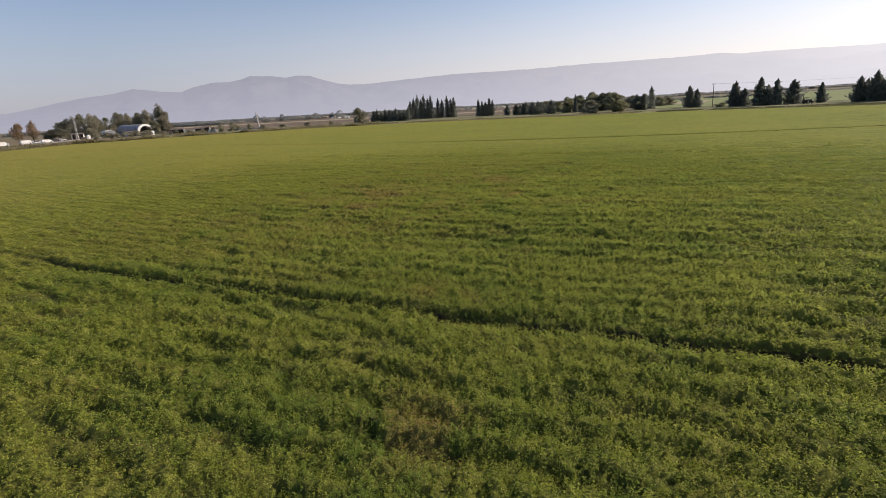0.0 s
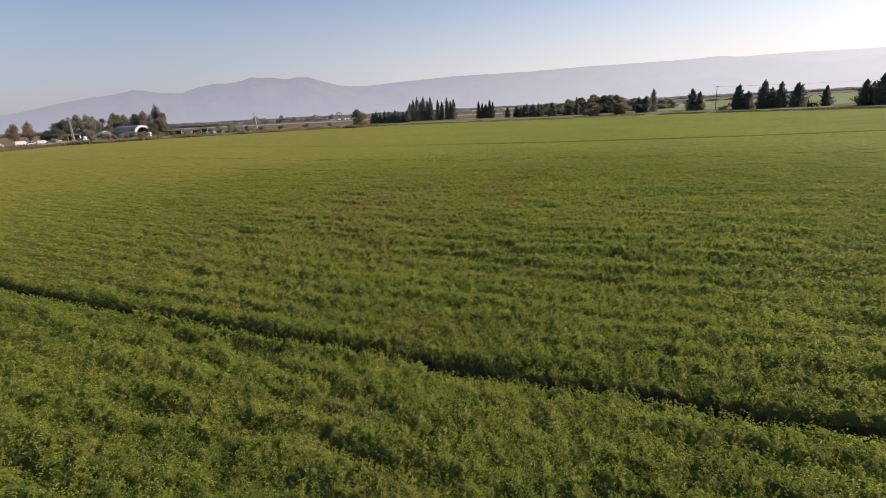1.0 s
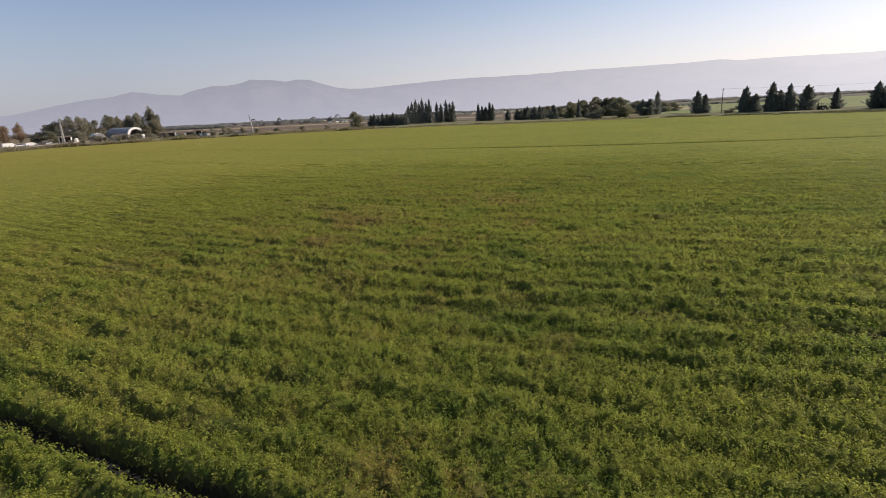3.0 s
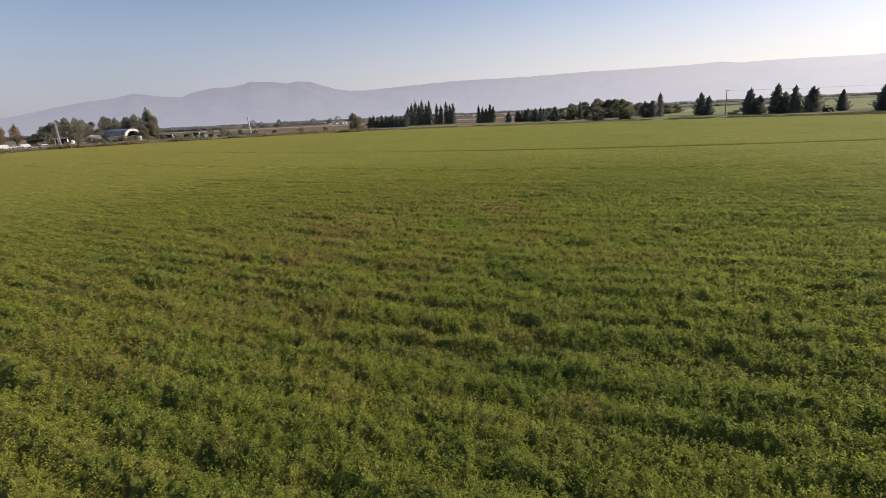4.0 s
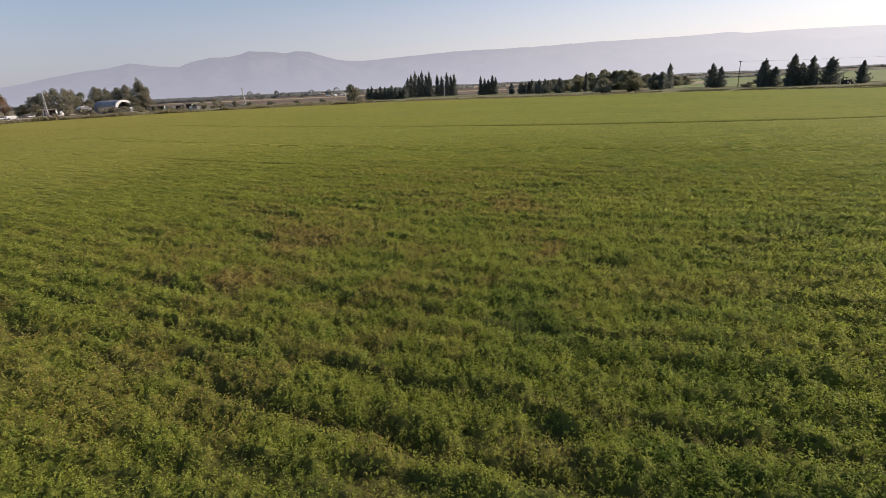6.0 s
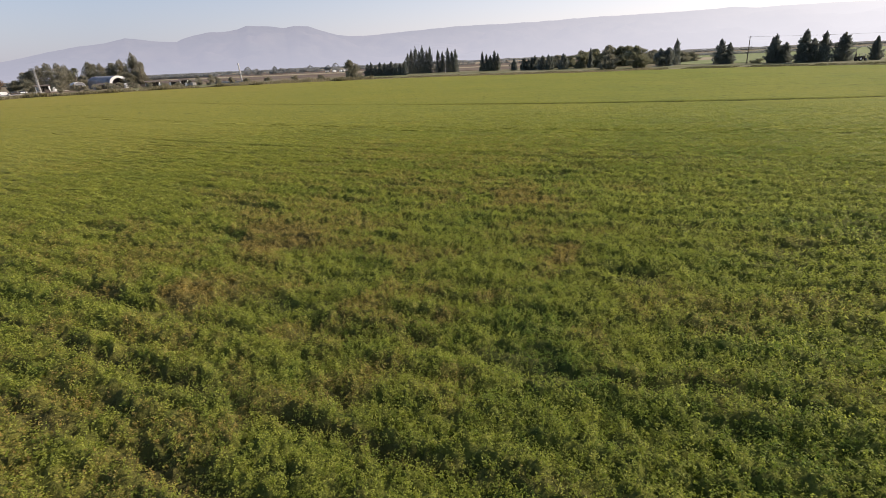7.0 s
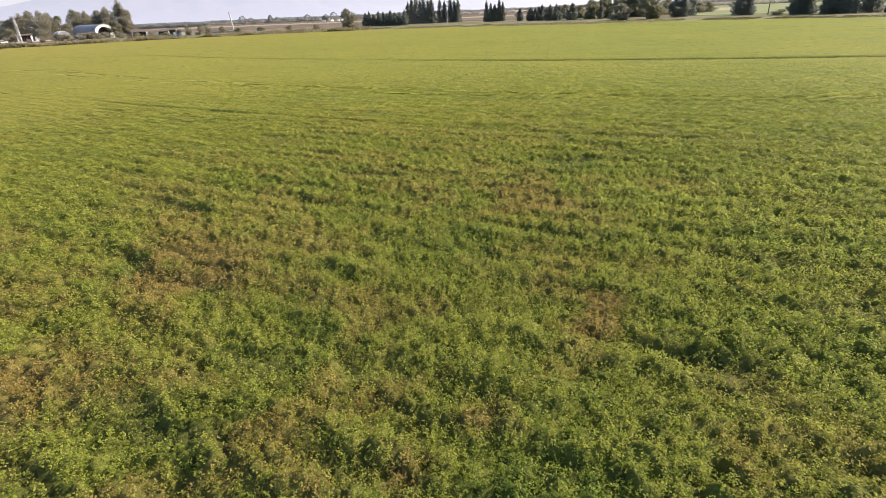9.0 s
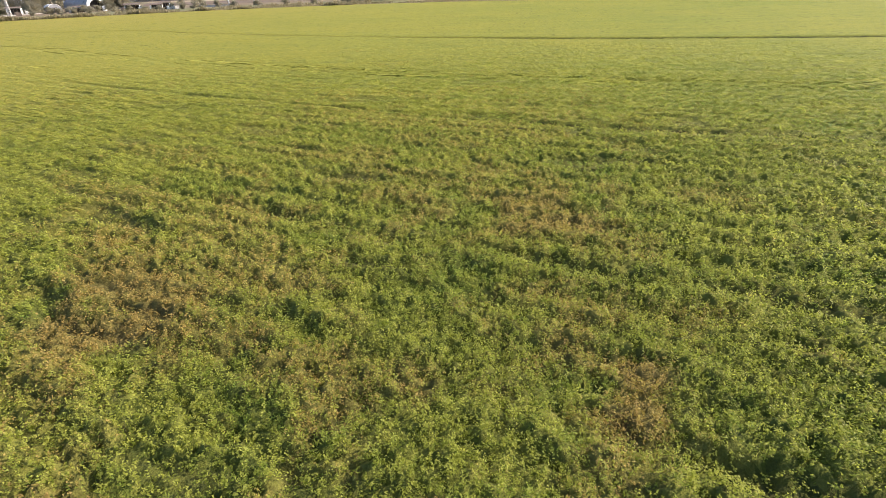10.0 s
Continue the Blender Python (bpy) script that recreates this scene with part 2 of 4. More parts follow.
# the field's outline: its far edge, then round behind the camera
EDGE = [(-150, 120), (-172, 160), (-176, 190), (-176, 212), (-162, 222), (-146, 236), (-126, 248), (-103, 256), (-77, 260), (-50, 260), (-24, 254),
        (0, 243), (22, 233), (41, 228), (60, 223), (75, 214), (88, 203), (98, 193), (107, 184), (125, 170), (200, 135)]
OUTLINE = np.array(EDGE + [(200, -90), (-150, -90)], float)


def inside(x, y):
    hit = np.zeros(x.shape, bool)
    for (ax, ay), (bx, by) in zip(OUTLINE, np.roll(OUTLINE, -1, 0)):
        if ay != by:
            hit ^= ((ay > y) != (by > y)) & (x < (bx - ax) * (y - ay) / (by - ay) + ax)
    return hit


# ---- the lucerne field: a canopy and its shoots ----
def across(x, y):
    """Distance across the drill lines, which the wheel tracks follow."""
    c = np.clip(x, -70, 70)
    return y + 0.337 * c - 0.00245 * c * c + 0.18 * (x - c)


# wheel tracks: place across the lines, half width, depth
TRACKS = ((17.95, 0.29, 0.48), (29.75, 0.30, 0.20), (61.9, 0.32, 0.26), (104.6, 0.85, 0.50), (31.9, 0.26, 0.15), (47.0, 0.4, 0.10), (75.5, 0.4, 0.06))


def track_depth(x, y):
    v0 = across(x, y) + 0.22 * (lump(x, y, 1.7, 3) - 0.5)
    v1 = v0 + 0.5 * (lump(x, y, 7.0, 4) - 0.5)
    d = np.zeros(x.shape)
    for at, half, deep in TRACKS:
        near = at == 17.95
        gap = np.clip(lump(x, y + at, 2.3, 5) * 2.2 - 0.1, 0.55 if at > 50 else 0.25, 1.0) if not near else 0.82 + 0.18 * lump(x, y, 1.2, 6)
        # the far tracks have grown over towards the west, the near one where it bends
        open_ = np.clip((x + 25) / 45, 0.22, 1) if at > 100 else np.clip((x + 48) / 40, 0.1, 1) if at > 60 else np.clip((x + 27) / 9, 0.3, 1) if near else np.clip((x + 26) / 14, 0.15, 1)
        v = v0 - 0.16 * np.exp(-((x + 6) / 6) ** 2) + 0.3 * np.clip((x - 9) / 4, 0, 1) + 0.25 * np.clip((-x - 9) / 6, 0, 1) if near else v1
        d = np.maximum(d, deep * gap * open_ * np.exp(-np.abs((v - at) / half) ** 3))
    return d


def off_line(x, y):
    """Distance from the flight line."""
    return np.hypot(x - 1.6, y - np.clip(y - 8.5, 1.3, 34.5))


def closing(x, y):
    """Far off the leaf tops close into one surface."""
    f = np.clip((off_line(x, y) - 18) / 72, 0, 1)
    return f * f * (3 - 2 * f)


def plants(x, y):
    """The dome of the lucerne plant at a place: its height, 0..1 from its rim to its top, and a number of its own."""
    p, q = x / 0.33, across(x, y) / 0.28
    i, j = np.floor(p).astype(int), np.floor(q).astype(int)
    high, part_, own = np.zeros(x.shape), np.zeros(x.shape), np.zeros(x.shape)
    for a in (-1, 0, 1):
        for b in (-1, 0, 1):
            ka, kb = (i + a) & 255, (j + b) & 255
            r1, r2, r3, r4 = TABLE[ka, kb], TABLE[kb, (ka + 91) & 255], TABLE[(ka + 37) & 255, (kb + 53) & 255], TABLE[(kb + 11) & 255, (ka + 7) & 255]
            f = 1 - ((p - i - a - r1) ** 2 + (q - j - b - r2) ** 2) / (0.58 + 0.42 * r3) ** 2
            h = (0.09 + 0.14 * r4) * np.clip(f, 0, 1) ** 0.75
            take = h > high
            high, part_, own = np.where(take, h, high), np.where(take, f, part_), np.where(take, r3, own)
    return high, part_, own


def tufts_of(x, y):
    """Groups of shoots on the plants, at less than half their size."""
    return plants(x * 2.3 + 40, y * 2.3 + 15)


def thin(x, y):
    """Short gaps in the stand along the drill lines: 1 in a gap."""
    x, y = x + 0.9 * lump(x, y, 0.9, 47), y + 0.5 * lump(x, y, 1.1, 48)
    v = across(x, y)
    g = 0.65 * lump(x * 0.42, v * 1.35, 0.62, 45) + 0.35 * lump(x * 0.6, v * 1.5, 2.2, 46)
    return np.clip((0.37 - g) * 6.0, 0, 1)


def canopy(x, y):
    v = across(x, y)
    h = 0.10 * (lump(x, v * 3.0, 4.0, 1) - 0.5) + 0.12 * (lump(x * 0.42, v * 1.25, 1.4, 2) - 0.5) + 0.14 * (lump(x * 0.5, v * 1.5, 0.75, 9) - 0.5)
    # low ridges left by the drill
    h += 0.055 * (0.4 + lump(x, y, 3.5, 10)) * np.sin((v + 0.5 * lump(x, y, 2.6, 12) + 1.1 * lump(x, y, 11.0, 13)) * 2 * np.pi / 1.3)
    far = (1 - 0.88 * closing(x, y)) * (1 - 0.22 * np.clip((off_line(x, y) - 10) / 12, 0, 1)) * (1 - 0.45 * np.clip((off_line(x, y) - 18) / 16, 0, 1))
    h += (plants(x, y)[0] - 0.13 + 0.60 * tufts_of(x, y)[0]) * (1 - 0.6 * thin(x, y)) - 0.10 * thin(x, y)
    return np.maximum(h * far - track_depth(x, y), -0.40)


PATCHES = ((-8.5, 38.6, 2.4, 1.0), (-9.4, 40.9, 2.2, 1.0), (-7.5, 40.2, 1.1, 0.8), (-7.5, 43.2, 2.8, 1.0), (-7.6, 45.2, 2.2, 0.8), (2.5, 48.9, 2.8, 0.95), (-0.4, 49.8, 2.4, 0.7),
           (0.1, 37.0, 0.7, 0.9), (0.9, 37.8, 0.8, 0.8), (3.6, 41.0, 0.9, 0.9), (2.1, 42.5, 0.9, 0.7), (7.0, 37.9, 0.8, 0.6), (-2.4, 37.4, 0.9, 0.6), (-14.0, 45.5, 3.0, 0.5), (-4.0, 47.0, 2.4, 0.6),
           (-5.6, 51.0, 3.2, 0.6), (0.3, 11.3, 1.8, 0.6), (0.6, 19.8, 1.8, 0.6), (7.5, 50.5, 2.6, 0.5), (3.2, 25.4, 1.0, 0.6), (-2.8, 29.6, 1.1, 0.6),
           (-9.0, 46.9, 2.2, 0.9), (-7.6, 44.5, 1.5, 1.0), (-5.9, 39.3, 1.6, 0.8), (-4.1, 39.1, 1.3, 0.8), (1.5, 43.0, 0.7, 0.9), (3.7, 41.9, 0.8, 0.9), (4.2, 50.2, 2.2, 0.8), (-13.3, 44.7, 2.4, 0.6))


def weathered(y):
    """0..1: the field is greener where the flight begins."""
    return np.clip((y - 20) / 16, 0, 1)


def dryness(x, y):
    f = 0.5 * lump(x, y, 1.1, 21) + 0.3 * lump(x, y, 0.45, 22) + 0.2 * lump(x, y, 3.0, 23)
    d = np.clip((lump(x, y, 14.0, 24) * 0.45 + 0.45 * swath(x, y) + f * 0.9 - 0.71 + 0.10 * np.clip(-x / 9, 0, 1)) * 2.4, 0, 0.55) * (1 - np.clip(x / 30, 0, 0.8)) * (0.5 + 0.5 * weathered(y))
    for px, py, r, k in PATCHES:
        d = np.maximum(d, k * np.clip(1.35 - np.hypot((x - px) * 0.85, (y - py) * 1.2) / (r * 1.15), 0, 1) * np.clip(f * 3.4 - 1.15, 0, 1))
    # dead stems along the walls of the wheel tracks
    d = np.maximum(d, np.clip(track_depth(x, y) * 2.2, 0, 0.7))
    return np.clip(d, 0, 1) * 0.85


def swath(x, y):
    """Long stretches along the drill lines, -0.5..0.5: greener and yellower growth."""
    v = across(x, y)
    return 0.6 * lump(x, v * 3.5, 8.0, 35) + 0.4 * lump(x, v * 2.5, 3.0, 36) - 0.5


def ripeness(x, y):
    v = across(x, y)
    return np.clip(0.68 + 0.7 * swath(x, y) + 0.8 * (lump(x, v * 2, 9.0, 31) - 0.5) + 1.2 * (lump(x, y, 2.2, 32) - 0.5) + 0.6 * (lump(x, y, 0.7, 33) - 0.5), 0, 1)


def spread(a, b, lo, hi, step, grow):
    """Positions from a to b: even between lo and hi, wider and wider outside."""
    mid = list(np.arange(lo, hi, step))
    up, p, s = [], hi, step
    while p < b:
        up.append(p)
        s *= grow
        p += s
    down, p, s = [], lo, step
    while p > a:
        s *= grow
        p -= s
        down.append(max(p, a))
    return np.array(down[::-1] + mid + up + [b])


def sheet(px, pv, seed):
    """A stretch of the leafy top layer on a grid; every point is shifted a little, as far as its neighbours stand off."""
    jog = np.random.default_rng(seed)
    GX, GV = np.meshgrid(px, pv)
    GY = GV - across(GX, 0.0 * GX)
    GX[:, 1:-1] += jog.uniform(-0.38, 0.38, GX[:, 1:-1].shape) * np.minimum(np.gradient(px)[1:-1], 0.3)[None, :]
    GY[1:-1] += jog.uniform(-0.38, 0.38, GY[1:-1].shape) * np.minimum(np.gradient(pv)[1:-1], 0.3)[:, None]
    GZ = canopy(GX, GY) + jog.uniform(-1, 1, GX.shape) * 0.036 * (1 - 0.6 * closing(GX, GY)) + 0.10 * closing(GX, GY) - 0.035
    nx, ny = len(px), len(pv)
    idx = np.arange(nx * ny).reshape(ny, nx)
    quads = np.stack([idx[:-1, :-1], idx[:-1, 1:], idx[1:, 1:], idx[1:, :-1]], -1).reshape(-1, 4)
    mx, my = (GX[:-1, :-1] + GX[1:, 1:]).ravel() / 2, (GY[:-1, :-1] + GY[1:, 1:]).ravel() / 2
    keep = inside(mx, my)
    return np.stack([GX, GY, GZ], -1).reshape(-1, 3), quads[keep], mx[keep], my[keep], jog.normal(0, 0.28, keep.sum())


SEAM = 60.0
near_v = spread(5, SEAM, 9, SEAM - 0.05, 0.08, 1.045)
far_v = spread(SEAM, 430, SEAM, SEAM + 6, 0.14, 1.022)
far_v = np.unique(np.concatenate([far_v] + [np.arange(at - 1.8, at + 1.9, 0.3) for at in (75.5, 104.6)]))
side_v = spread(-160, SEAM, 14, SEAM - 0.05, 0.15, 1.06)
sheets = (sheet(spread(-31, 35, -9, 13, 0.08, 1.022), near_v, 4), sheet(spread(-178, -31, -37, -31.02, 0.4, 1.025), side_v, 7), sheet(spread(35, 200, 35, 41, 0.4, 1.025), side_v, 8),
          sheet(spread(-178, 200, -20, 22, 0.22, 1.02), far_v, 6), sheet(spread(-31, 35, -20, 24, 0.3, 1.02), spread(-160, 5, -6, 4.95, 0.25, 1.05), 9))
shift = np.cumsum([0] + [len(k[0]) for k in sheets])
co = np.concatenate([k[0] for k in sheets])
quads = np.concatenate([k[1] + shift[i] for i, k in enumerate(sheets)])
mx, my, odd = (np.concatenate([k[i] for k in sheets]) for i in (2, 3, 4))
own, far = plants(mx, my)[2], closing(mx, my)
# own rises on tuft tops and falls between them, which paints their shading
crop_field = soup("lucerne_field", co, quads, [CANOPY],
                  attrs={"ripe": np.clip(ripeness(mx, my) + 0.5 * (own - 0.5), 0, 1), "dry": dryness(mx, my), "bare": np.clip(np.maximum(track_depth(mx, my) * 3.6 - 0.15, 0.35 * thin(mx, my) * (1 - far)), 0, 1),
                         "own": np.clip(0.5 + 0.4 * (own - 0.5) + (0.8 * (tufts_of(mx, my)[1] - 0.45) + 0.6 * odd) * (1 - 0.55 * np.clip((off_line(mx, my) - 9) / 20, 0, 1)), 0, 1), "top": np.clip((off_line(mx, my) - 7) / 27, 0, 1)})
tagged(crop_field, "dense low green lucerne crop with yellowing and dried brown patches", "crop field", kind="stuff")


def per_area(d):
    """Leaflets for each square metre at a distance from the flight line; their size grows as they thin out."""
    return LEAVES * (9.0 / np.maximum(d, 9.0)) ** 1.7


def leaf_size(d):
    return np.minimum(0.031 * (np.maximum(d, 9.0) / 9.0) ** 0.60, 0.10)


def shoots(rng, x0, x1, y0, y1, d0, d1, per):
    """Leafy shoots standing out from the domes of the plants, between two distances from the flight line."""
    full = per_area(d0) / per
    count = int(full * (x1 - x0) * (y1 - y0))
    x, y = rng.uniform(x0, x1, count), rng.uniform(y0, y1, count)
    d = off_line(x, y)
    ok = (rng.random(count) < (1 - 0.97 * closing(x, y) ** 2) * per_area(d) / per / full) & (d >= d0) & (d < d1) & inside(x, y)
    # fewer, larger leaves behind and beside the start of the flight
    aside = np.abs(x - 1.7) > 1.0 * (y - 1.3) + 3
    ok &= ~aside | (rng.random(count) < 0.12)
    x, y, d, aside = x[ok], y[ok], d[ok], aside[ok]
    sz = leaf_size(d) * np.where(aside, 2.3, 1.0)
    high, rim, own = plants(x, y)
    bare = np.maximum(np.minimum(3.0 * track_depth(x, y), 0.97), 0.6 * thin(x, y))
    ok = (rng.random(len(x)) > bare) & (rng.random(len(x)) > 0.2 * dryness(x, y)) & (rng.random(len(x)) < 0.72 + 0.4 * rim)
    x, y, d, sz, rim, own = x[ok], y[ok], d[ok], sz[ok], rim[ok], own[ok]
    tip = tufts_of(x, y)[1]
    ok = rng.random(len(x)) < 0.22 + 1.25 * tip
    x, y, d, sz, rim, own, tip = x[ok], y[ok], d[ok], sz[ok], rim[ok], own[ok], tip[ok]
    z = canopy(x, y)
    e = 0.05
    slope = np.stack([(canopy(x + e, y) - z) / e, (canopy(x, y + e) - z) / e], -1)
    slope *= np.clip(1.5 / (np.linalg.norm(slope, axis=1)[:, None] + 1e-6), 0, 1)
    out = np.stack([-0.45 * slope[:, 0], -0.45 * slope[:, 1], np.ones(len(x))], -1)
    out[:, :2] += rng.normal(0, 0.16, (len(x), 2))
    out /= np.linalg.norm(out, axis=1)[:, None]
    n = len(x) * per
    rep = lambda a: np.repeat(a, per, 0)
    tall = rep(0.05 + 0.03 * rim + 0.06 * tip + 0.09 * rng.random(len(x)) ** 1.5) * rep(np.clip(17 / d, 0.4, 1))
    up = rng.random(n) ** 0.8
    S, O = rep(sz), rep(out)
    ring = rng.normal(0, 0.55, (n, 2)) * S[:, None]
    lift = np.clip(np.sum(rep(slope) * ring, 1), -0.05, 0.05)
    c = np.stack([rep(x) + ring[:, 0], rep(y) + ring[:, 1], rep(z) - 0.03 + lift], -1) + O * (tall * up)[:, None]
    calm = np.clip((15 / np.maximum(d, 15)) ** 0.9, 0.15, 1)
    norm = O + rng.normal(0, 0.50, (n, 3)) * rep(0.05 + 0.95 * calm ** 1.5)[:, None]
    norm /= np.linalg.norm(norm, axis=1)[:, None]
    u = np.cross(norm, rng.normal(0, 1, (n, 3)))
    u /= np.linalg.norm(u, axis=1)[:, None] + 1e-9
    v = np.cross(norm, u)
    L, W = (S * rng.uniform(0.9, 1.6, n))[:, None], (S * rng.uniform(0.7, 1.15, n))[:, None]
    co = np.stack([c - 0.5 * L * u, c + 0.5 * L * u + 0.5 * W * v, c + 0.5 * L * u - 0.5 * W * v], 1).reshape(-1, 3)
    plant = rng.random(len(x))
    # tuft tops and upper leaves yellower: young growth, and light put into the colour
    tint = 0.50 + (0.35 * (own - 0.5) + 0.20 * (plant - 0.5) + 0.70 * (tip - 0.5)) * np.maximum(calm, 0.3) + 0.42 * swath(x, y) + np.clip(-0.016 * x, -0.04, 0.22) * weathered(y)
    tint = np.clip(rep(tint) + (0.14 * (up - 0.5) + 0.07 * (rng.random(n) - 0.5)) * rep(calm), 0, 1)
    dry = np.clip((rep(dryness(x, y) * 1.3 - 0.6 * plant) - 0.4 * rng.random(n)) * 3.5 + 0.15, 0, 0.85)
    ripe = np.clip(rep(ripeness(x, y) + 0.10 + np.clip(-0.005 * x, 0, 0.1) * weathered(y) + (0.5 * (own - 0.5) + rng.normal(0, 0.15, len(x))) * calm) + rng.normal(0, 0.10, n) * rep(calm), 0, 1)
    return co, {"ripe": ripe, "dry": dry, "tint": tint}


LEAVES = 1700
rng = np.random.default_rng(5)
bands = (shoots(rng, -21, 25, -21, 57, 0, 22, 7), shoots(rng, -60, 64, -58, 96, 22, 60, 6), shoots(rng, -178, 190, -90, 265, 60, 400, 5))
co = np.concatenate([b[0] for b in bands])
att = {k: np.concatenate([b[1][k] for b in bands]) for k in ("ripe", "dry", "tint")}
leaves = soup("lucerne_shoots", co, np.arange(len(co)).reshape(-1, 3), [LEAF], attrs=att)
tagged(leaves, "small green lucerne shoots crowded over the whole field", "lucerne plants", kind="stuff")


# ---- beyond the field ----
def strip(name, pts, z, material, label, category):
    bm = bmesh.new()
    top = [bm.verts.new((x, y, SOIL + z)) for x, y in pts]
    low = [bm.verts.new((x, y, SOIL - 0.1)) for x, y in pts]
    bm.faces.new(top)
    for i in range(len(pts)):
        j = (i + 1) % len(pts)
        bm.faces.new((top[i], low[i], low[j], top[j]))
    bmesh.ops.recalc_face_normals(bm, faces=bm.faces)
    return tagged(part(name, bm, material), label, category, kind="structure")


strip("verge", [(-178, 211), (-162, 220), (-126, 246), (-77, 258), (-50, 258), (0, 241), (22, 231), (60, 221), (88, 201), (107, 182), (125, 168), (230, 120), (260, 205), (150, 245), (110, 280), (60, 296), (30, 342), (-25, 370), (-90, 352), (-150, 330), (-200, 330), (-215, 240)],
      0.06, VERGE, "dry grassy verge with pale bare track", "verge")
strip("track", [(-120, 272), (-60, 278), (-10, 268), (40, 246), (66, 235.5), (68, 239), (41, 250), (-9, 272.5), (-60, 282), (-121, 276)], 0.12, STUBBLE, "pale dusty farm track along the field", "track")
strip("field_strip", [(80, 300), (190, 235), (700, 420), (620, 900), (150, 700)], 0.12, PALE_CROP, "pale green young crop behind the cypresses", "field")
strip("field_strip", [(-260, 420), (10, 380), (40, 470), (-330, 540)], 0.10, PLOUGH, "dark ploughed strip of brown soil", "field")
strip("field_strip", [(-330, 560), (60, 480), (70, 545), (-420, 660)], 0.14, STUBBLE, "straw-coloured stubble strip", "field")
strip("field_strip", [(-460, 690), (90, 560), (140, 760), (-560, 980)], 0.10, PLOUGH, "dark ploughed strip of brown soil", "field")
strip("field_strip", [(20, 420), (140, 380), (180, 470), (40, 500)], 0.16, STUBBLE, "straw-coloured stubble strip", "field")
strip("field_strip", [(-700, 1050), (200, 800), (300, 1250), (-800, 1600)], 0.2, STUBBLE, "straw-coloured stubble strip", "field")
strip("road", [(-190, 130), (-200, 190), (-214, 235), (-235, 270), (-250, 330), (-258, 328), (-243, 266), (-222, 230), (-208, 187), (-198, 128)], 0.30, ASPHALT, "pale worn farm road along the field", "road")

# weeds along the field's edge
rng = np.random.default_rng(8)
seg = np.array(EDGE, float)
ln = np.hypot(*np.diff(seg, axis=0).T)
n = 30000
k = rng.choice(len(ln), n, p=ln / ln.sum())
f = rng.random(n)[:, None]
p = seg[k] * (1 - f) + seg[k + 1] * f
way = np.diff(seg, axis=0)[k] / ln[k][:, None]
off = rng.random(n) ** 1.8 * np.where(p[:, 0] < -120, 24, 34) - 0.8
p = p + np.stack([-way[:, 1], way[:, 0]], -1) * off[:, None]
hgt = (0.2 + 1.0 * lump(p[:, 0], p[:, 1], 7.0, 51) ** 2 + 0.25 * rng.random(n)) * np.where(p[:, 0] < -60, 1.7, np.where(p[:, 0] < 60, 0.62, 0.42))
co = []
for q in range(3):
    a = rng.uniform(0, 2 * np.pi, n)
    w = rng.uniform(0.25, 0.6, n)
    d = np.stack([np.cos(a), np.sin(a)], -1) * w[:, None]
    lean = rng.normal(0, 0.25, (n, 2)) * hgt[:, None]
    z0 = np.full(n, SOIL)
    co.append(np.stack([np.c_[p - d, z0], np.c_[p + d, z0], np.c_[p + lean, z0 + hgt * rng.uniform(0.7, 1.2, n)]], 1))
co = np.concatenate(co).reshape(-1, 3)
tri = co.reshape(-1, 3, 3)
east = tri[:, 0, 0] + 14 * (lump(tri[:, 0, 0], tri[:, 0, 1], 9.0, 52) - 0.5) > 62
for name, some, m, label in (("verge_weeds", tri[~east], WEED, "dry straw-coloured weeds along the edge of the field"), ("verge_grass", tri[east], GRASS, "rank green grass below the row of cypresses")):
    tagged(soup(name, some.reshape(-1, 3), np.arange(some.shape[0] * 3).reshape(-1, 3), [m]), label, "weeds", kind="stuff")


# ---- trees ----
def tufts(rng, c, out, size, n_keep=None):
    """Leaf sprays: two crossed triangles' worth of small faces at points c, pointing along out."""
    n = len(c)
    u = out + rng.normal(0, 0.45, (n, 3))
    u /= np.linalg.norm(u, axis=1)[:, None]
    v = np.cross(u, rng.normal(0, 1, (n, 3)))
    v /= np.linalg.norm(v, axis=1)[:, None] + 1e-9
    s = (size * rng.uniform(0.6, 1.35, n))[:, None]
    return np.stack([c - 0.5 * s * u + 0.35 * s * v, c - 0.4 * s * u - 0.4 * s * v, c + 0.7 * s * u], 1).reshape(-1, 3)


def trunk_mesh(rng, h, r, limbs, spread_):
    bm = bmesh.new()
    bend = Vector((rng.normal(0, 0.02) * h, rng.normal(0, 0.02) * h, 0))
    add_tube(bm, (0, 0, -0.4), Vector((0, 0, h * 0.5)) + bend * 0.5, r, r * 0.7, 8)
    add_tube(bm, Vector((0, 0, h * 0.5)) + bend * 0.5, Vector((0, 0, h)) + bend, r * 0.7, r * 0.2, 7)
    for i in range(limbs):
        a, z = rng.uniform(0, 6.28), h * rng.uniform(0.35, 0.8)
        add_tube(bm, (0, 0, z), (spread_ * math.cos(a), spread_ * math.sin(a), z + h * rng.uniform(0.1, 0.3)), r * 0.35, r * 0.1, 5)
    return bm


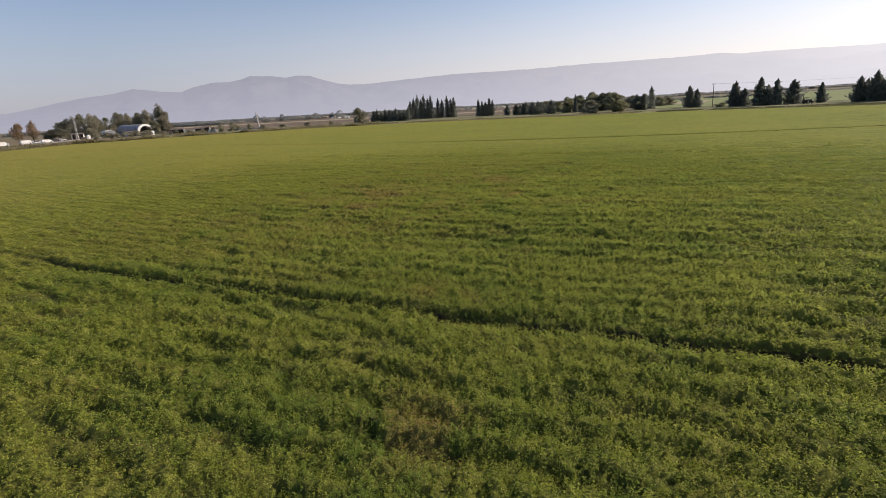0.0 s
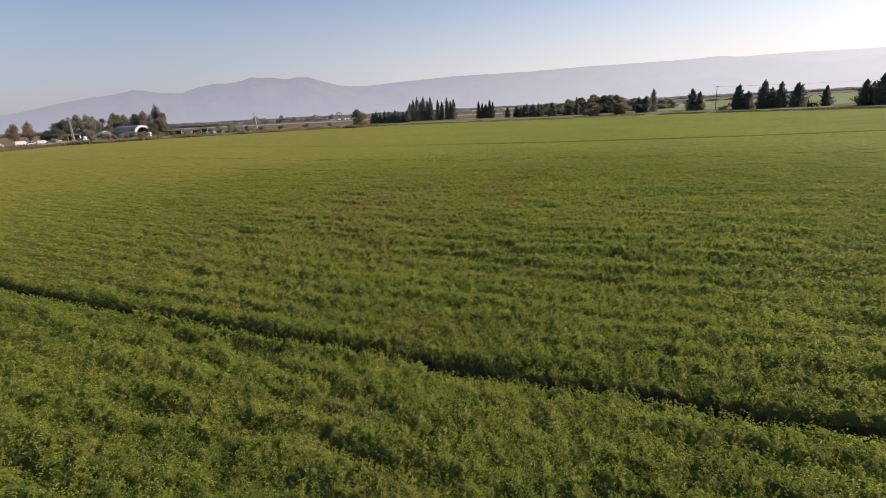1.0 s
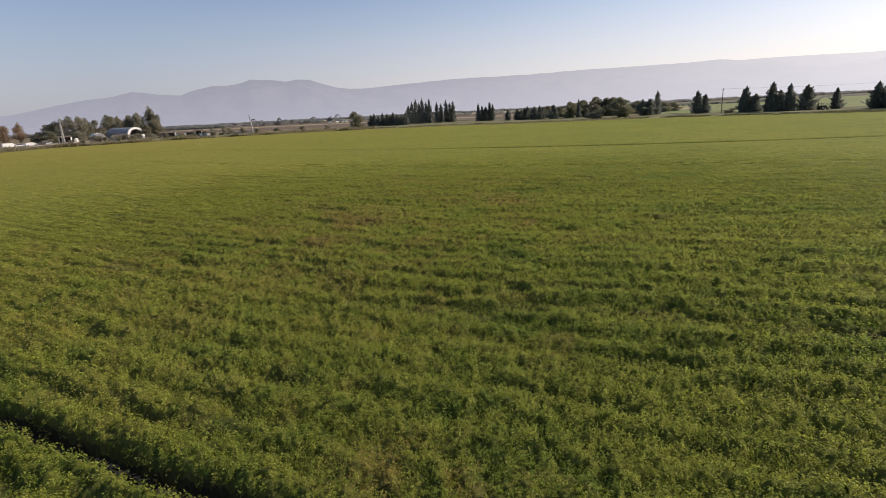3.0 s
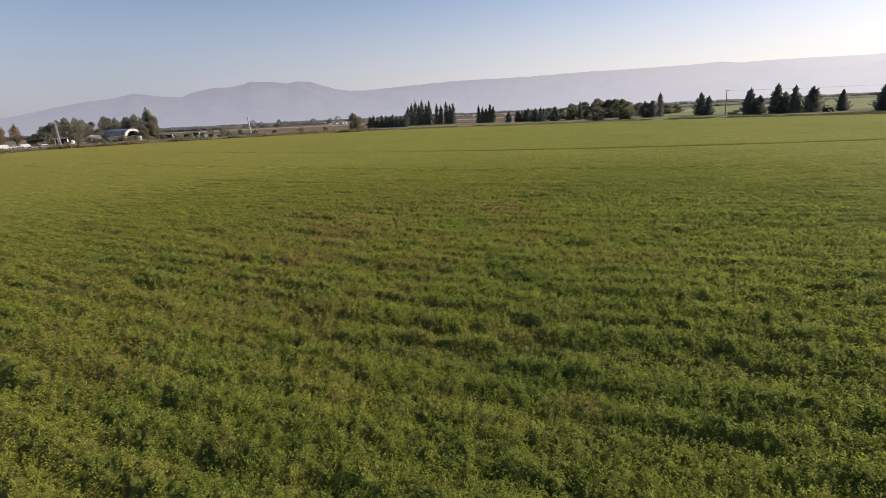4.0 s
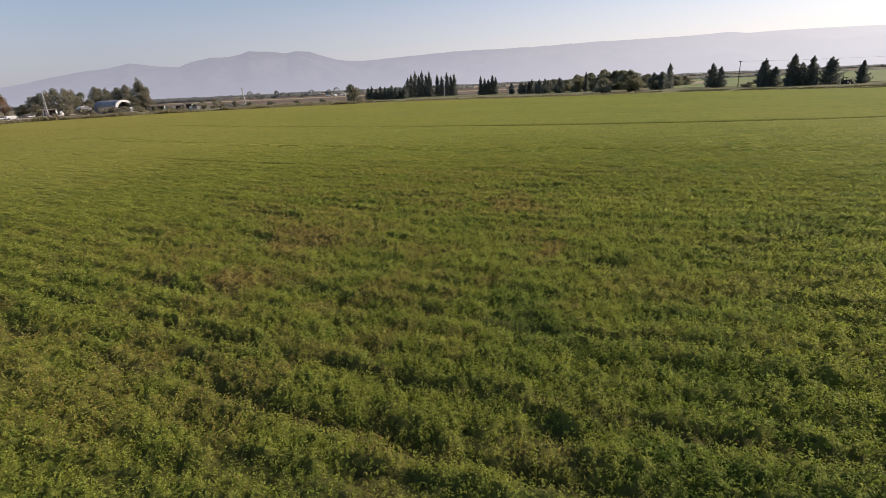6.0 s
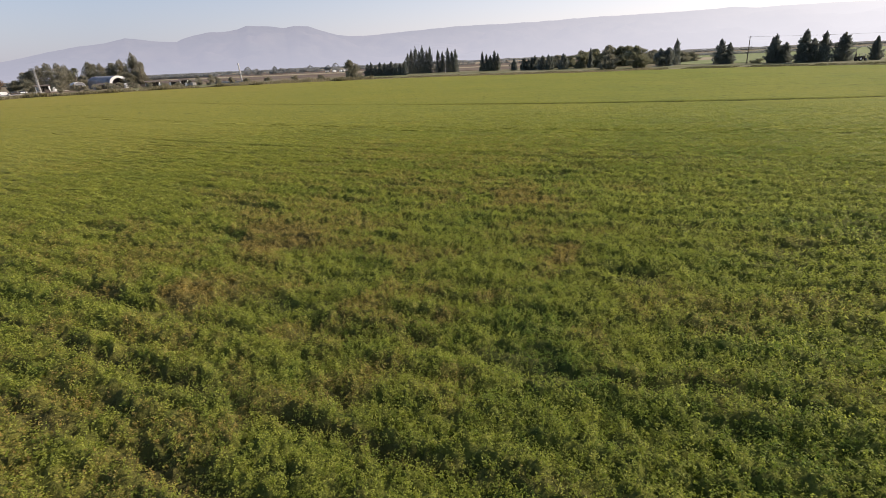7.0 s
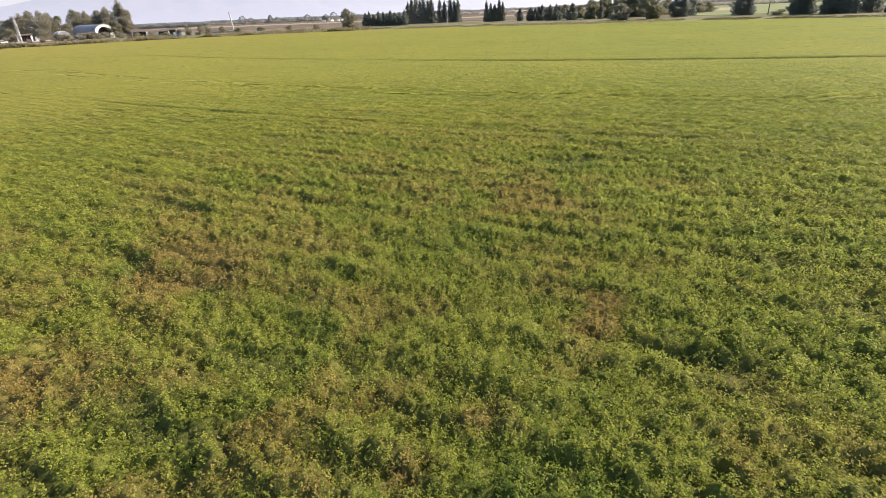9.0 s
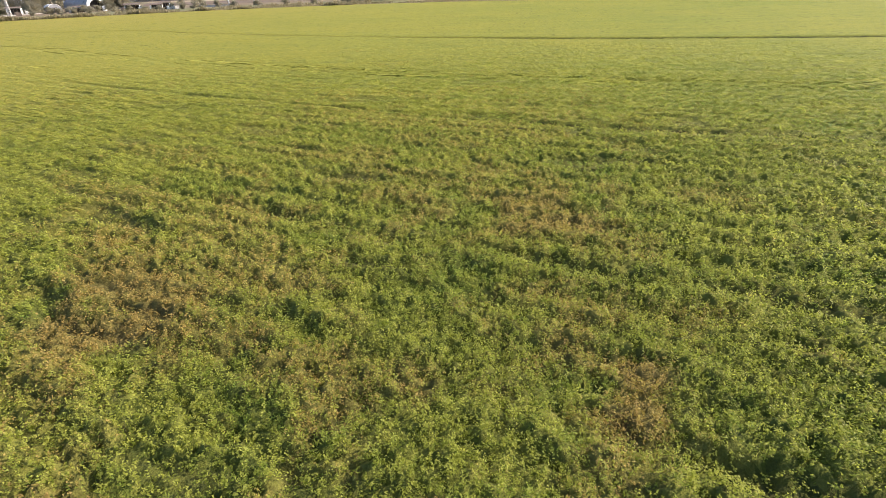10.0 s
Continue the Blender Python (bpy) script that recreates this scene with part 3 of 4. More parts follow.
def conifer(x, y, h, w, spires=1, seed=0, group="cypresses by the field", label="", slim=False, material=None):
    """A cypress: one or more pointed spires with a ragged outline down to the ground."""
    rng = np.random.default_rng(seed)
    t = thing("cypress_tree", label or "dark green cypress with a ragged pointed crown", "tree", x, y, SOIL, rng.uniform(0, 360), group)
    part("trunk", trunk_mesh(rng, h * 0.9, 0.10 + 0.02 * w, 3, w * 0.2), BARK, t)
    pts, outs = [], []
    for k in range(spires):
        hk = h if k == 0 else h * rng.uniform(0.74, 0.93)
        wk = w if spires == 1 else w * (0.74 if k == 0 else rng.uniform(0.48, 0.6))
        a = rng.uniform(0, 6.28)
        r0 = 0 if k == 0 else w * rng.uniform(0.20, 0.30)
        cx, cy = r0 * math.cos(a), r0 * math.sin(a)
        # limbs that rise outwards, shorter and shorter to the tip, some of them longer than the rest
        limbs, each = (64, 22) if slim else (120, 26)
        z = 0.02 + 0.96 * (np.arange(limbs) + rng.random(limbs)) / limbs
        th = rng.uniform(0, 2 * np.pi, limbs) + np.arange(limbs) * 2.4
        reach = wk / 2 * ((1 - z) ** (0.72 if slim else 0.80) * np.clip(z * 4 + 0.62, 0, 1) * rng.uniform(0.55, 1.12, limbs) * (1 + 0.4 * (rng.random(limbs) < 0.15)) * (0.8 + 0.4 * lump(z * 9, 0 * z + seed, 1.0, 61)) + 0.05)
        f = rng.random((limbs, each)) ** 0.6
        lift = (0.55 if slim else 0.34) * reach[:, None] * f ** 1.6 + rng.normal(0, 0.16, f.shape) - 0.10 * reach[:, None] * (1 - f)
        side = rng.normal(0, 0.14, f.shape) * (0.4 + reach[:, None] * 0.6)
        r = reach[:, None] * f
        ct, st = np.cos(th)[:, None], np.sin(th)[:, None]
        pts.append(np.stack([cx + r * ct - side * st, cy + r * st + side * ct, np.maximum(0.2, z[:, None] * hk * 0.94 + lift)], -1).reshape(-1, 3))
        outs.append(np.stack([ct * 0.8 + 0 * f, st * 0.8 + 0 * f, 0.35 + 0.6 * f], -1).reshape(-1, 3))
        # the leading shoot, and the dense core round the stem
        m = 60
        q = rng.random(m)
        pts.append(np.stack([cx + rng.normal(0, 0.10, m), cy + rng.normal(0, 0.10, m), hk * (0.86 + 0.14 * q)], -1))
        outs.append(np.tile([0, 0, 1.0], (m, 1)))
        m = 1000 if slim else 1300
        q = rng.random(m) ** 1.3 * 0.85
        g = rng.uniform(0, 2 * np.pi, m)
        rr = wk / 2 * (0.8 if slim else 0.68) * (1 - q) ** 0.8 * rng.random(m) ** 0.5
        pts.append(np.stack([cx + rr * np.cos(g), cy + rr * np.sin(g), 0.25 + q * hk], -1))
        outs.append(np.stack([np.cos(g) * 0.6, np.sin(g) * 0.6, np.full(m, 0.7)], -1))
    co = tufts(rng, np.concatenate(pts), np.concatenate(outs), 0.34 + 0.02 * w)
    soup("crown", co, np.arange(len(co)).reshape(-1, 3), [material or CYPRESS], t)
    return t


def broadleaf(x, y, h, w, seed=0, low=0.15, material=None, name="broadleaf_tree", label="", group="", lobes=15, n=3200, upright=0.0):
    """A rounded tree: a crown of several leafy lobes of unlike size, with gaps."""
    rng = np.random.default_rng(seed)
    t = thing(name, label or "green broadleaf tree, paled for haze, with a rounded uneven crown", "tree", x, y, SOIL, rng.uniform(0, 360), group)
    part("trunk", trunk_mesh(rng, h * 0.8, 0.12 + 0.015 * h, 6, w * 0.28), BARK, t)
    pts, outs = [], []
    for k in range(lobes):
        a, q = rng.uniform(0, 6.28), rng.random()
        zc = h * (low + (0.93 - low) * (k + 0.5) / lobes)
        prof = math.sin(math.pi * min(1, (0.18 + 0.72 * (k + 0.5) / lobes))) ** 0.7
        rr = w * 0.5 * prof * rng.uniform(0.2, 0.6) * (1 - upright * 0.5)
        c = np.array([rr * math.cos(a), rr * math.sin(a), zc])
        rx, rz = w * rng.uniform(0.22, 0.36) * max(prof, 0.5), h * rng.uniform(0.11, 0.18) * (1 + upright)
        m = n // lobes
        d = rng.normal(0, 1, (m, 3))
        d /= np.linalg.norm(d, axis=1)[:, None]
        kn = 0.75 + 0.5 * lump(d[:, 0] * 2 + d[:, 2] * 2 + 40, d[:, 1] * 2 + 40, 0.6, k + seed % 40)
        pts.append(c + d * np.array([rx, rx, rz]) * (kn * rng.random(m) ** 0.25)[:, None])
        outs.append(d + np.array([0, 0, 0.35]))
    co = np.concatenate(pts)
    co[:, 2] = np.maximum(co[:, 2], 0.15)
    co = tufts(rng, co, np.concatenate(outs), 0.32 + 0.018 * w)
    soup("crown", co, np.arange(len(co)).reshape(-1, 3), [material or BROAD], t)
    return t


def palm(x, y, h, seed=0):
    rng = np.random.default_rng(seed)
    t = thing("palm_tree", "tall fan palm with a shaggy drooping crown", "tree", x, y, SOIL)
    bm = bmesh.new()
    for i in range(8):
        add_tube(bm, (0.06 * i, 0, h * 0.8 * i / 8 - 0.2), (0.06 * (i + 1), 0, h * 0.8 * (i + 1) / 8), 0.34 - 0.012 * i, 0.30 - 0.012 * i, 8)
    part("trunk", bm, BARK, t)
    tri = []
    for i in range(64):
        a, e = rng.uniform(0, 6.28), rng.uniform(-1.2, 1.2)
        L = rng.uniform(2.0, 3.2)
        d = np.array([math.cos(a) * math.cos(e), math.sin(a) * math.cos(e), math.sin(e)])
        s = np.array([-math.sin(a), math.cos(a), 0])
        b = np.array([0.5, 0, h * 0.82])
        mid = b + d * L * 0.55
        end = b + d * L - np.array([0, 0, 0.8 + 0.4 * rng.random()])
        tri += [[b, mid - 0.45 * s, mid + 0.45 * s], [mid - 0.45 * s, end, mid + 0.45 * s]]
        for q in range(4):
            f = rng.uniform(-0.6, 0.6)
            tri.append([mid + s * f, mid + s * (f + 0.2), end + s * f * 1.4 + rng.normal(0, 0.15, 3)])
    co = np.array(tri).reshape(-1, 3)
    soup("crown", co, np.arange(len(co)).reshape(-1, 3), [BROAD], t)
    return t


def place(az, dist):
    """A spot by its bearing (degrees from north) and distance from the middle of the flight."""
    return 1.753 + dist * math.sin(radians(az)), 18.47 + dist * math.cos(radians(az))


# the row of cypresses along the far edge, by bearing, distance, height, width, spires
ROW = "big cypresses spaced along the field edge"
for i, (az, d, h, w, s) in enumerate(((20.05, 274, 10.2, 5.2, 1), (20.75, 273, 8.6, 4.2, 1), (24.2, 262, 10.8, 6.0, 2), (24.95, 262, 7.6, 5.2, 1), (26.3, 258, 11.8, 7.6, 2),
                                      (26.9, 259, 8.6, 5.0, 1), (27.65, 257, 10.8, 4.6, 1), (28.98, 261, 10.1, 7.4, 1), (31.1, 262, 8.2, 4.5, 2), (33.9, 255, 9.6, 7.0, 2), (35.0, 252, 11.4, 7.0, 2),
                                      (35.9, 252, 10.6, 7.0, 1), (38.0, 250, 10.5, 7.2, 2))):
    conifer(*place(az, d), h, w * 1.55, s, 100 + i, ROW, "broad dark cypress with a ragged tip beside the field")
conifer(*place(16.4, 284), 11.4, 6.4, 1, 130, "", "slim dark columnar cypress standing alone", slim=True)
GROVE = "tall cypress windbreak"
for i, (az, d, h, w) in enumerate(((-9.25, 352, 11.6, 3.6), (-8.85, 350, 13.6, 3.2), (-8.45, 348, 15.3, 3.2), (-8.1, 346, 12.6, 3.2), (-7.75, 344, 15.2, 3.0), (-7.35, 344, 12.8, 3.4), (-7.0, 343, 14.6, 3.2),
                                   (-6.2, 344, 12.4, 3.0), (-5.75, 344, 11.4, 3.0), (-5.2, 343, 13.4, 3.0), (-4.8, 343, 11.6, 3.2), (-4.45, 342, 12.4, 3.0))):
    conifer(*place(az, d), h * 1.03, w * 2.05, 1, 140 + i, GROVE, "tall dark narrow cypress in a tight windbreak", slim=True)
SMALL = "row of small cypresses"
for i in range(10):
    az = -13.3 + 3.65 * i / 9 + 0.07 * math.sin(i * 5.1)
    conifer(*place(az, 340 - 2 * i), 6.9 + 0.9 * math.sin(i * 2.3), 5.2 + 0.6 * math.cos(i * 3.7), 1, 160 + i, SMALL, "young dark cypress in a short row", slim=True)
PAIR = "cypress clump on the field edge"
for i, (az, h, w) in enumerate(((-1.75, 10.4, 2.6), (-1.35, 9.0, 2.8), (-0.95, 8.4, 3.0), (-0.55, 10.8, 2.8), (-0.2, 9.6, 2.4))):
    conifer(*place(az, 322), h, w * 1.8, 1, 175 + i, PAIR, "thin dark cypress with open tips in a clump", slim=True)
for i, (az, d, h, w) in enumerate(((1.4, 310, 6.0, 2.6), (2.4, 308, 6.2, 3.6), (2.85, 308, 5.6, 3.0), (3.45, 302, 7.2, 3.8), (4.2, 296, 7.0, 4.0), (4.75, 293, 7.2, 3.8), (6.2, 288, 7.4, 4.6))):
    conifer(*place(az, d), h, w * 1.75, 1 + i % 2, 185 + i, "low conifers on the field edge", "low dark bushy cypress on the field edge")

broadleaf(*place(-14.9, 324), 9.0, 10.5, 203, 0.0, OLIVE, lobes=18, n=5200, label="round olive-green tree with foliage to the ground")
for i, (az, d, h, w, m) in enumerate(((5.45, 330, 7.0, 8.0, OLIVE), (7.9, 296, 8.6, 9.0, BROAD), (9.4, 306, 9.6, 9.0, BROAD), (10.3, 308, 10.8, 9.0, OLIVE), (11.3, 306, 10.0, 10.0, BROAD),
                                      (10.4, 260, 6.4, 10.5, OLIVE), (12.1, 304, 10.4, 8.0, BROAD), (13.0, 260, 9.4, 11.5, BROAD), (15.0, 275, 7.6, 6.0, CYPRESS), (15.7, 274, 8.2, 5.6, CYPRESS), (14.4, 330, 7.6, 8.0, OLIVE),
                                      (16.9, 345, 6.0, 8.0, OLIVE), (17.8, 360, 5.6, 8.0, OLIVE), (6.9, 330, 6.5, 8.0, BROAD), (4.0, 340, 6.0, 8.0, OLIVE))):
    broadleaf(*place(az, d), h * 0.93, w * (1.35 if d > 285 else 1.1), 210 + i, 0.03, m, group="thicket on the field edge", label="dense dark green bushy tree in a thicket", n=int(1800 + 36 * w * h))
conifer(*place(8.75, 292), 9.4, 3.4, 1, 228, "low conifers on the field edge", "low dark bushy cypress on the field edge")
broadleaf(*place(23.0, 268), 1.8, 7.0, 229, 0.0, BROAD, "bush", "low dark bush at the foot of a pole", lobes=6, n=900)
for i, (az, d, h, w) in enumerate(((-45.4, 430, 11.5, 9.0), (-44.35, 432, 12.0, 8.0))):
    broadleaf(*place(az, d), h, w, 230 + i, 0.25, AUTUMN, "autumn_tree", "upright tree with rusty autumn leaves", "autumn trees by the road", upright=0.25, n=3000)
for i, (az, d, h, w) in enumerate(((-43.2, 420, 6.5, 6.0), (-42.3, 425, 11.0, 7.0), (-41.9, 420, 12.4, 8.0), (-41.3, 418, 13.6, 8.0), (-40.6, 425, 15.4, 8.4), (-40.0, 415, 14.8, 8.0), (-39.4, 430, 12.4, 8.0),
                                   (-38.5, 420, 8.0, 7.0), (-42.2, 400, 6.6, 7.0), (-40.2, 395, 6.0, 8.0), (-39.6, 432, 14.0, 8.0))):
    broadleaf(*place(az, d), h, w * 1.55, 240 + i, 0.04, (OLIVE, HAZED)[i % 2], n=4200, group="trees round the farmyard", label="green farmyard tree, paled for haze, with an uneven crown")
palm(*place(-38.9, 405), 13.6, 3)
for i, (az, d, h, w) in enumerate(((-37.7, 440, 17.4, 9.0), (-36.9, 442, 15.6, 7.0), (-36.0, 432, 16.6, 8.0), (-35.4, 428, 17.0, 8.0), (-34.45, 404, 20.4, 7.5), (-34.0, 402, 16.0, 6.5), (-35.0, 396, 9.0, 7.0), (-33.8, 398, 8.0, 6.0))):
    broadleaf(*place(az, d), h * 0.88, w * 1.55, 260 + i, 0.06, (OLIVE, HAZED)[i % 2], group="tall trees behind the barn", label="tall grey-green tree with upright leafy limbs", upright=0.3, n=6500, lobes=15)
for i, (az, d, h, w) in enumerate(((-29.2, 335, 4.6, 6.5), (-28.2, 333, 5.2, 7.0), (-27.6, 340, 4.0, 6.0), (-26.4, 345, 3.4, 6.0), (-30.0, 336, 3.0, 5.0), (-36.6, 372, 3.6, 6.0), (-37.6, 368, 3.0, 6.0), (-35.7, 366, 3.4, 6.0), (-39.2, 372, 3.4, 6.0), (-33.4, 352, 2.8, 5.0), (-40.2, 350, 3.2, 6.0), (-38.2, 352, 2.6, 6.0), (-37.2, 350, 2.8, 5.0), (-36.2, 346, 3.0, 6.0), (-34.6, 350, 3.4, 7.0), (-32.2, 338, 2.4, 5.0), (-31.0, 330, 2.2, 5.0), (-42.6, 360, 3.0, 6.0), (-25.0, 345, 2.4, 6.0), (-23.0, 350, 2.2, 6.0), (-20.5, 345, 2.4, 6.0), (-18.0, 340, 2.2, 5.0), (-38.8, 352, 3.2, 4.0))):
    broadleaf(*place(az, d), h, w, 280 + i, 0.05, HAZED, "bush", "low grey-green bush beside the farmyard", "bushes by the farmyard", lobes=6, n=900)

# far groves and hedges: beyond counting
rng = np.random.default_rng(77)
pts, outs, sizes = [], [], []


def far_row(x0, y0, x1, y1, n, h0, h1, w):
    for i in range(n):
        f = (i + rng.random()) / n
        c = np.array([x0 + (x1 - x0) * f, y0 + (y1 - y0) * f])
        h = (0.72 if x1 < 0 else 0.5) * (h0 + (h1 - h0) * rng.random() ** 2)
        m = int(90 + 16 * h)
        d = rng.normal(0, 1, (m, 3))
        d /= np.linalg.norm(d, axis=1)[:, None]
        pts.append(np.c_[c + d[:, :2] * w * rng.uniform(0.5, 1.0), SOIL + np.maximum(0.1, h * 0.5 + d[:, 2] * h * 0.5)])
        outs.append(d)
        sizes.append(np.full(m, 1.3 if y0 < 1000 else 3.2))


far_row(-760, 800, -300, 900, 60, 3, 6, 8)
far_row(-330, 720, -215, 770, 14, 5, 14, 5)
far_row(-360, 860, 20, 800, 46, 3, 9, 6)
far_row(-640, 650, -380, 740, 70, 5, 7, 8)
far_row(20, 760, 240, 680, 40, 3, 6, 6)
far_row(150, 640, 300, 590, 26, 3, 6, 7)
far_row(330, 760, 640, 660, 36, 2, 5, 8)
far_row(-900, 1400, 1100, 1250, 170, 4, 9, 14)
far_row(-1500, 2100, 1500, 2000, 200, 5, 12, 26)
co = tufts(rng, np.concatenate(pts), np.concatenate(outs), np.concatenate(sizes))
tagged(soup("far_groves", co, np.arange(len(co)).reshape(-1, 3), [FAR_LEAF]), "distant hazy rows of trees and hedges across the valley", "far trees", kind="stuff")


# ---- farm buildings, poles and vehicles ----
def hoop_barn(x, y, turn, width, length, high, name_label, front=True, skin=None):
    """A tunnel-roofed barn: its axis runs along local -x from the open front at x = 0."""
    t = thing("hoop_barn", name_label, "barn", x, y, SOIL, turn)
    side = high * 0.45
    skin = skin or SHEETING
    prof = [(-width / 2, 0), (-width / 2, side)] + [(-width / 2 * math.cos(a), side + (high - side) * math.sin(a)) for a in np.linspace(0, math.pi, 17)[1:-1]] + [(width / 2, side), (width / 2, 0)]

    def sheet(sel, x0, x1, thick, material, name, label=""):
        bm = bmesh.new()
        rows = []
        for s in (0, thick):
            for xx in (x0, x1):
                rows.append([bm.verts.new((xx, p[0] * (1 - s * 2 / width), p[1] - (s if p[1] > side else 0))) for p in sel])
        a, b, c, d = rows
        for i in range(len(sel) - 1):
            for q, r in ((a, b), (c, d), (a, c), (b, d)):
                bm.faces.new((q[i], q[i + 1], r[i + 1], r[i]))
        for e in (0, -1):
            bm.faces.new((a[e], b[e], d[e], c[e]))
        bmesh.ops.recalc_face_normals(bm, faces=bm.faces)
        return part(name, bm, material, t, label)

    sheet(prof[1:-1], -length, -0.5, 0.15, skin, "roof", "tunnel roof of plain sheeting")
    sheet(prof[:2], -length, -0.5, 0.2, SHEETING, "side_wall")
    sheet(prof[-2:], -length, -0.5, 0.2, SHEETING, "side_wall")
    if front:
        sheet(prof, -0.5, 0, 1.25, WHITE, "front_arch", "white arched front rim")
        # dark panel added in place of the barn's unlit depth
        part("interior_dark_panel", box(-3.0, 0, side * 0.8, 0.2, width * 0.96, side * 1.6), DARK, t, "dark panel in place of the shaded interior")
        for i in range(5):
            part("hay_stack", box(-1.6, -width * 0.36 + i * width * 0.18, 1.0 + 0.25 * (i % 2), 1.6, width * 0.15, 2.0 + 0.5 * (i % 2), 0.12), DARK if i % 2 else RUST, t)
    else:
        bm = bmesh.new()
        face = [bm.verts.new((-0.6, p[0] * 0.98, p[1] * 0.98)) for p in prof]
        r_ = bmesh.ops.extrude_face_region(bm, geom=[bm.faces.new(face)])
        bmesh.ops.translate(bm, vec=(-0.15, 0, 0), verts=[v for v in r_["geom"] if isinstance(v, bmesh.types.BMVert)])
        bmesh.ops.recalc_face_normals(bm, faces=bm.faces)
        part("end_wall", bm, SHEETING, t, "plain sheeted end wall")
        part("door", box(-0.54, 0, 1.3, 0.1, 2.6, 2.6, 0.03), DARK, t)
    part("back_wall", box(-length + 0.15, 0, side * 0.9, 0.2, width * 0.95, side * 1.8), SHEETING, t)
    for i in range(6):
        part("roof_rib", box(-1.5 - (length - 3) * i / 5, 0, high + 0.02, 0.15, width * 0.16, 0.10), SHEETING, t)
    return t


hoop_barn(*place(-35.75, 392), -26, 10.6, 26, 7.0, "grey tunnel barn with a white arched open front")
hoop_barn(*place(-38.7, 398), -34, 6.5, 8, 4.4, "small pale tunnel barn behind bushes", front=False, skin=WHITE)


def shed(x, y, turn, wide, deep, high, label, wall=None):
    t = thing("farm_shed", label, "shed", x, y, SOIL, turn, "low farm sheds")
    m = wall or WHITE
    part("end_wall", box(wide / 2, 0, high / 2, 0.25, deep, high), m, t, "pale end wall")
    part("end_wall", box(-wide / 2, 0, high / 2, 0.25, deep, high), m, t)
    part("back_wall", box(0, deep / 2, high / 2, wide, 0.25, high), DARK, t)
    bm = bmesh.new()
    for s in (-1, 1):
        add_box(bm, 0, s * deep * 0.27, high + 0.35, wide + 1.0, deep * 0.62, 0.14, 0, Matrix.Rotation(0, 4, "X"))
    for v in bm.verts:
        v.co.z += 0.7 * (1 - abs(v.co.y) / (deep * 0.58))
    part("roof", bm, RUST, t, "rusty brown sheet roof")
    for i in range(5):
        part("post", box(-wide / 2 + wide * i / 4, -deep / 2 + 0.2, high / 2, 0.22, 0.22, high + 0.3), TIMBER, t)
    part("stored_goods", box(-wide * 0.15, 0.3, high * 0.35, wide * 0.5, deep * 0.5, high * 0.7, 0.1), DARK, t)
    return t


shed(*place(-33.1, 362), 28, 7, 5, 2.4, "low open shed with a rusty brown roof")
shed(*place(-31.2, 346), 28, 5, 4, 2.3, "low open shed with pale end walls")
shed(*place(-30.5, 352), 24, 4, 4, 2.8, "small white block store among sheds")
shed(*place(-41.3, 385), 35, 6, 5, 3.0, "low white farm building under trees")
shed(*place(-37.0, 378), 30, 5, 4, 2.2, "small pale hut beside the barn")


def van(x, y, turn, long, high, label, box_body=True):
    t = thing("parked_van", label, "van", x, y, SOIL + 0.3, turn, "white vehicles on the road")
    part("body", box(-long * 0.1, 0, high * 0.56, long * 0.8, 2.1, high * 0.8, 0.15), WHITE, t)
    cab = part("cab", box(long * 0.4, 0, high * 0.40, long * 0.22, 2.0, high * 0.52, 0.2), WHITE, t)
    part("windscreen", box(long * 0.475, 0, high * 0.5, long * 0.08, 1.7, high * 0.2, 0.05), GLASS, cab)
    for s in (-1, 1):
        part("side_window", box(long * 0.41, s * 1.0, high * 0.5, long * 0.12, 0.05, high * 0.18), GLASS, cab)
        for q in (-0.32, 0.34):
            wheel = part("wheel", tube((long * q, s * 0.85, 0.42), (long * q, s * 1.08, 0.42), 0.42, 0.42, 14), RUBBER, t)
            part("rim", tube((long * q, s * 1.08, 0.42), (long * q, s * 1.1, 0.42), 0.22, 0.22, 10), STEEL, wheel)
    return t


van(*place(-45.4, 325), 60, 5.6, 2.3, "long white box van parked on the farm road")
van(*place(-43.9, 335), 60, 4.8, 1.9, "white van parked on the farm road")
van(*place(-47.2, 318), 60, 5.6, 2.3, "white box van parked on the farm road")


def car(x, y, turn, material, label):
    t = thing("parked_car", label, "car", x, y, SOIL + 0.3, turn, "cars on the farm road")
    bm = box(0, 0, 0.62, 4.2, 1.7, 0.62, 0.14)
    part("body", bm, material, t)
    bm = box(-0.2, 0, 1.15, 2.3, 1.5, 0.55, 0.05)
    for v in bm.verts:
        if v.co.z > 1.2:
            v.co.x = -0.2 + (v.co.x + 0.2) * 0.72
            v.co.y *= 0.86
    cab = part("cabin", bm, GLASS, t, "dark glazed cabin")
    part("roof", box(-0.2, 0, 1.45, 1.6, 1.3, 0.06, 0.02), material, cab)
    for s in (-1, 1):
        part("headlight", box(2.08, s * 0.6, 0.72, 0.06, 0.3, 0.14, 0.02), STEEL, t)
        for q in (-1.3, 1.3):
            wheel = part("wheel", tube((q, s * 0.68, 0.32), (q, s * 0.88, 0.32), 0.32, 0.32, 14), RUBBER, t)
            part("rim", tube((q, s * 0.88, 0.32), (q, s * 0.9, 0.32), 0.18, 0.18, 10), STEEL, wheel)
    return t


car(*place(-43.15, 352), 55, TRACTOR_RED, "dark car parked on the farm road")
car(*place(-42.7, 358), 55, WHITE, "white car parked on the farm road")
car(*place(-44.6, 342), 60, WHITE, "white car parked on the farm road")


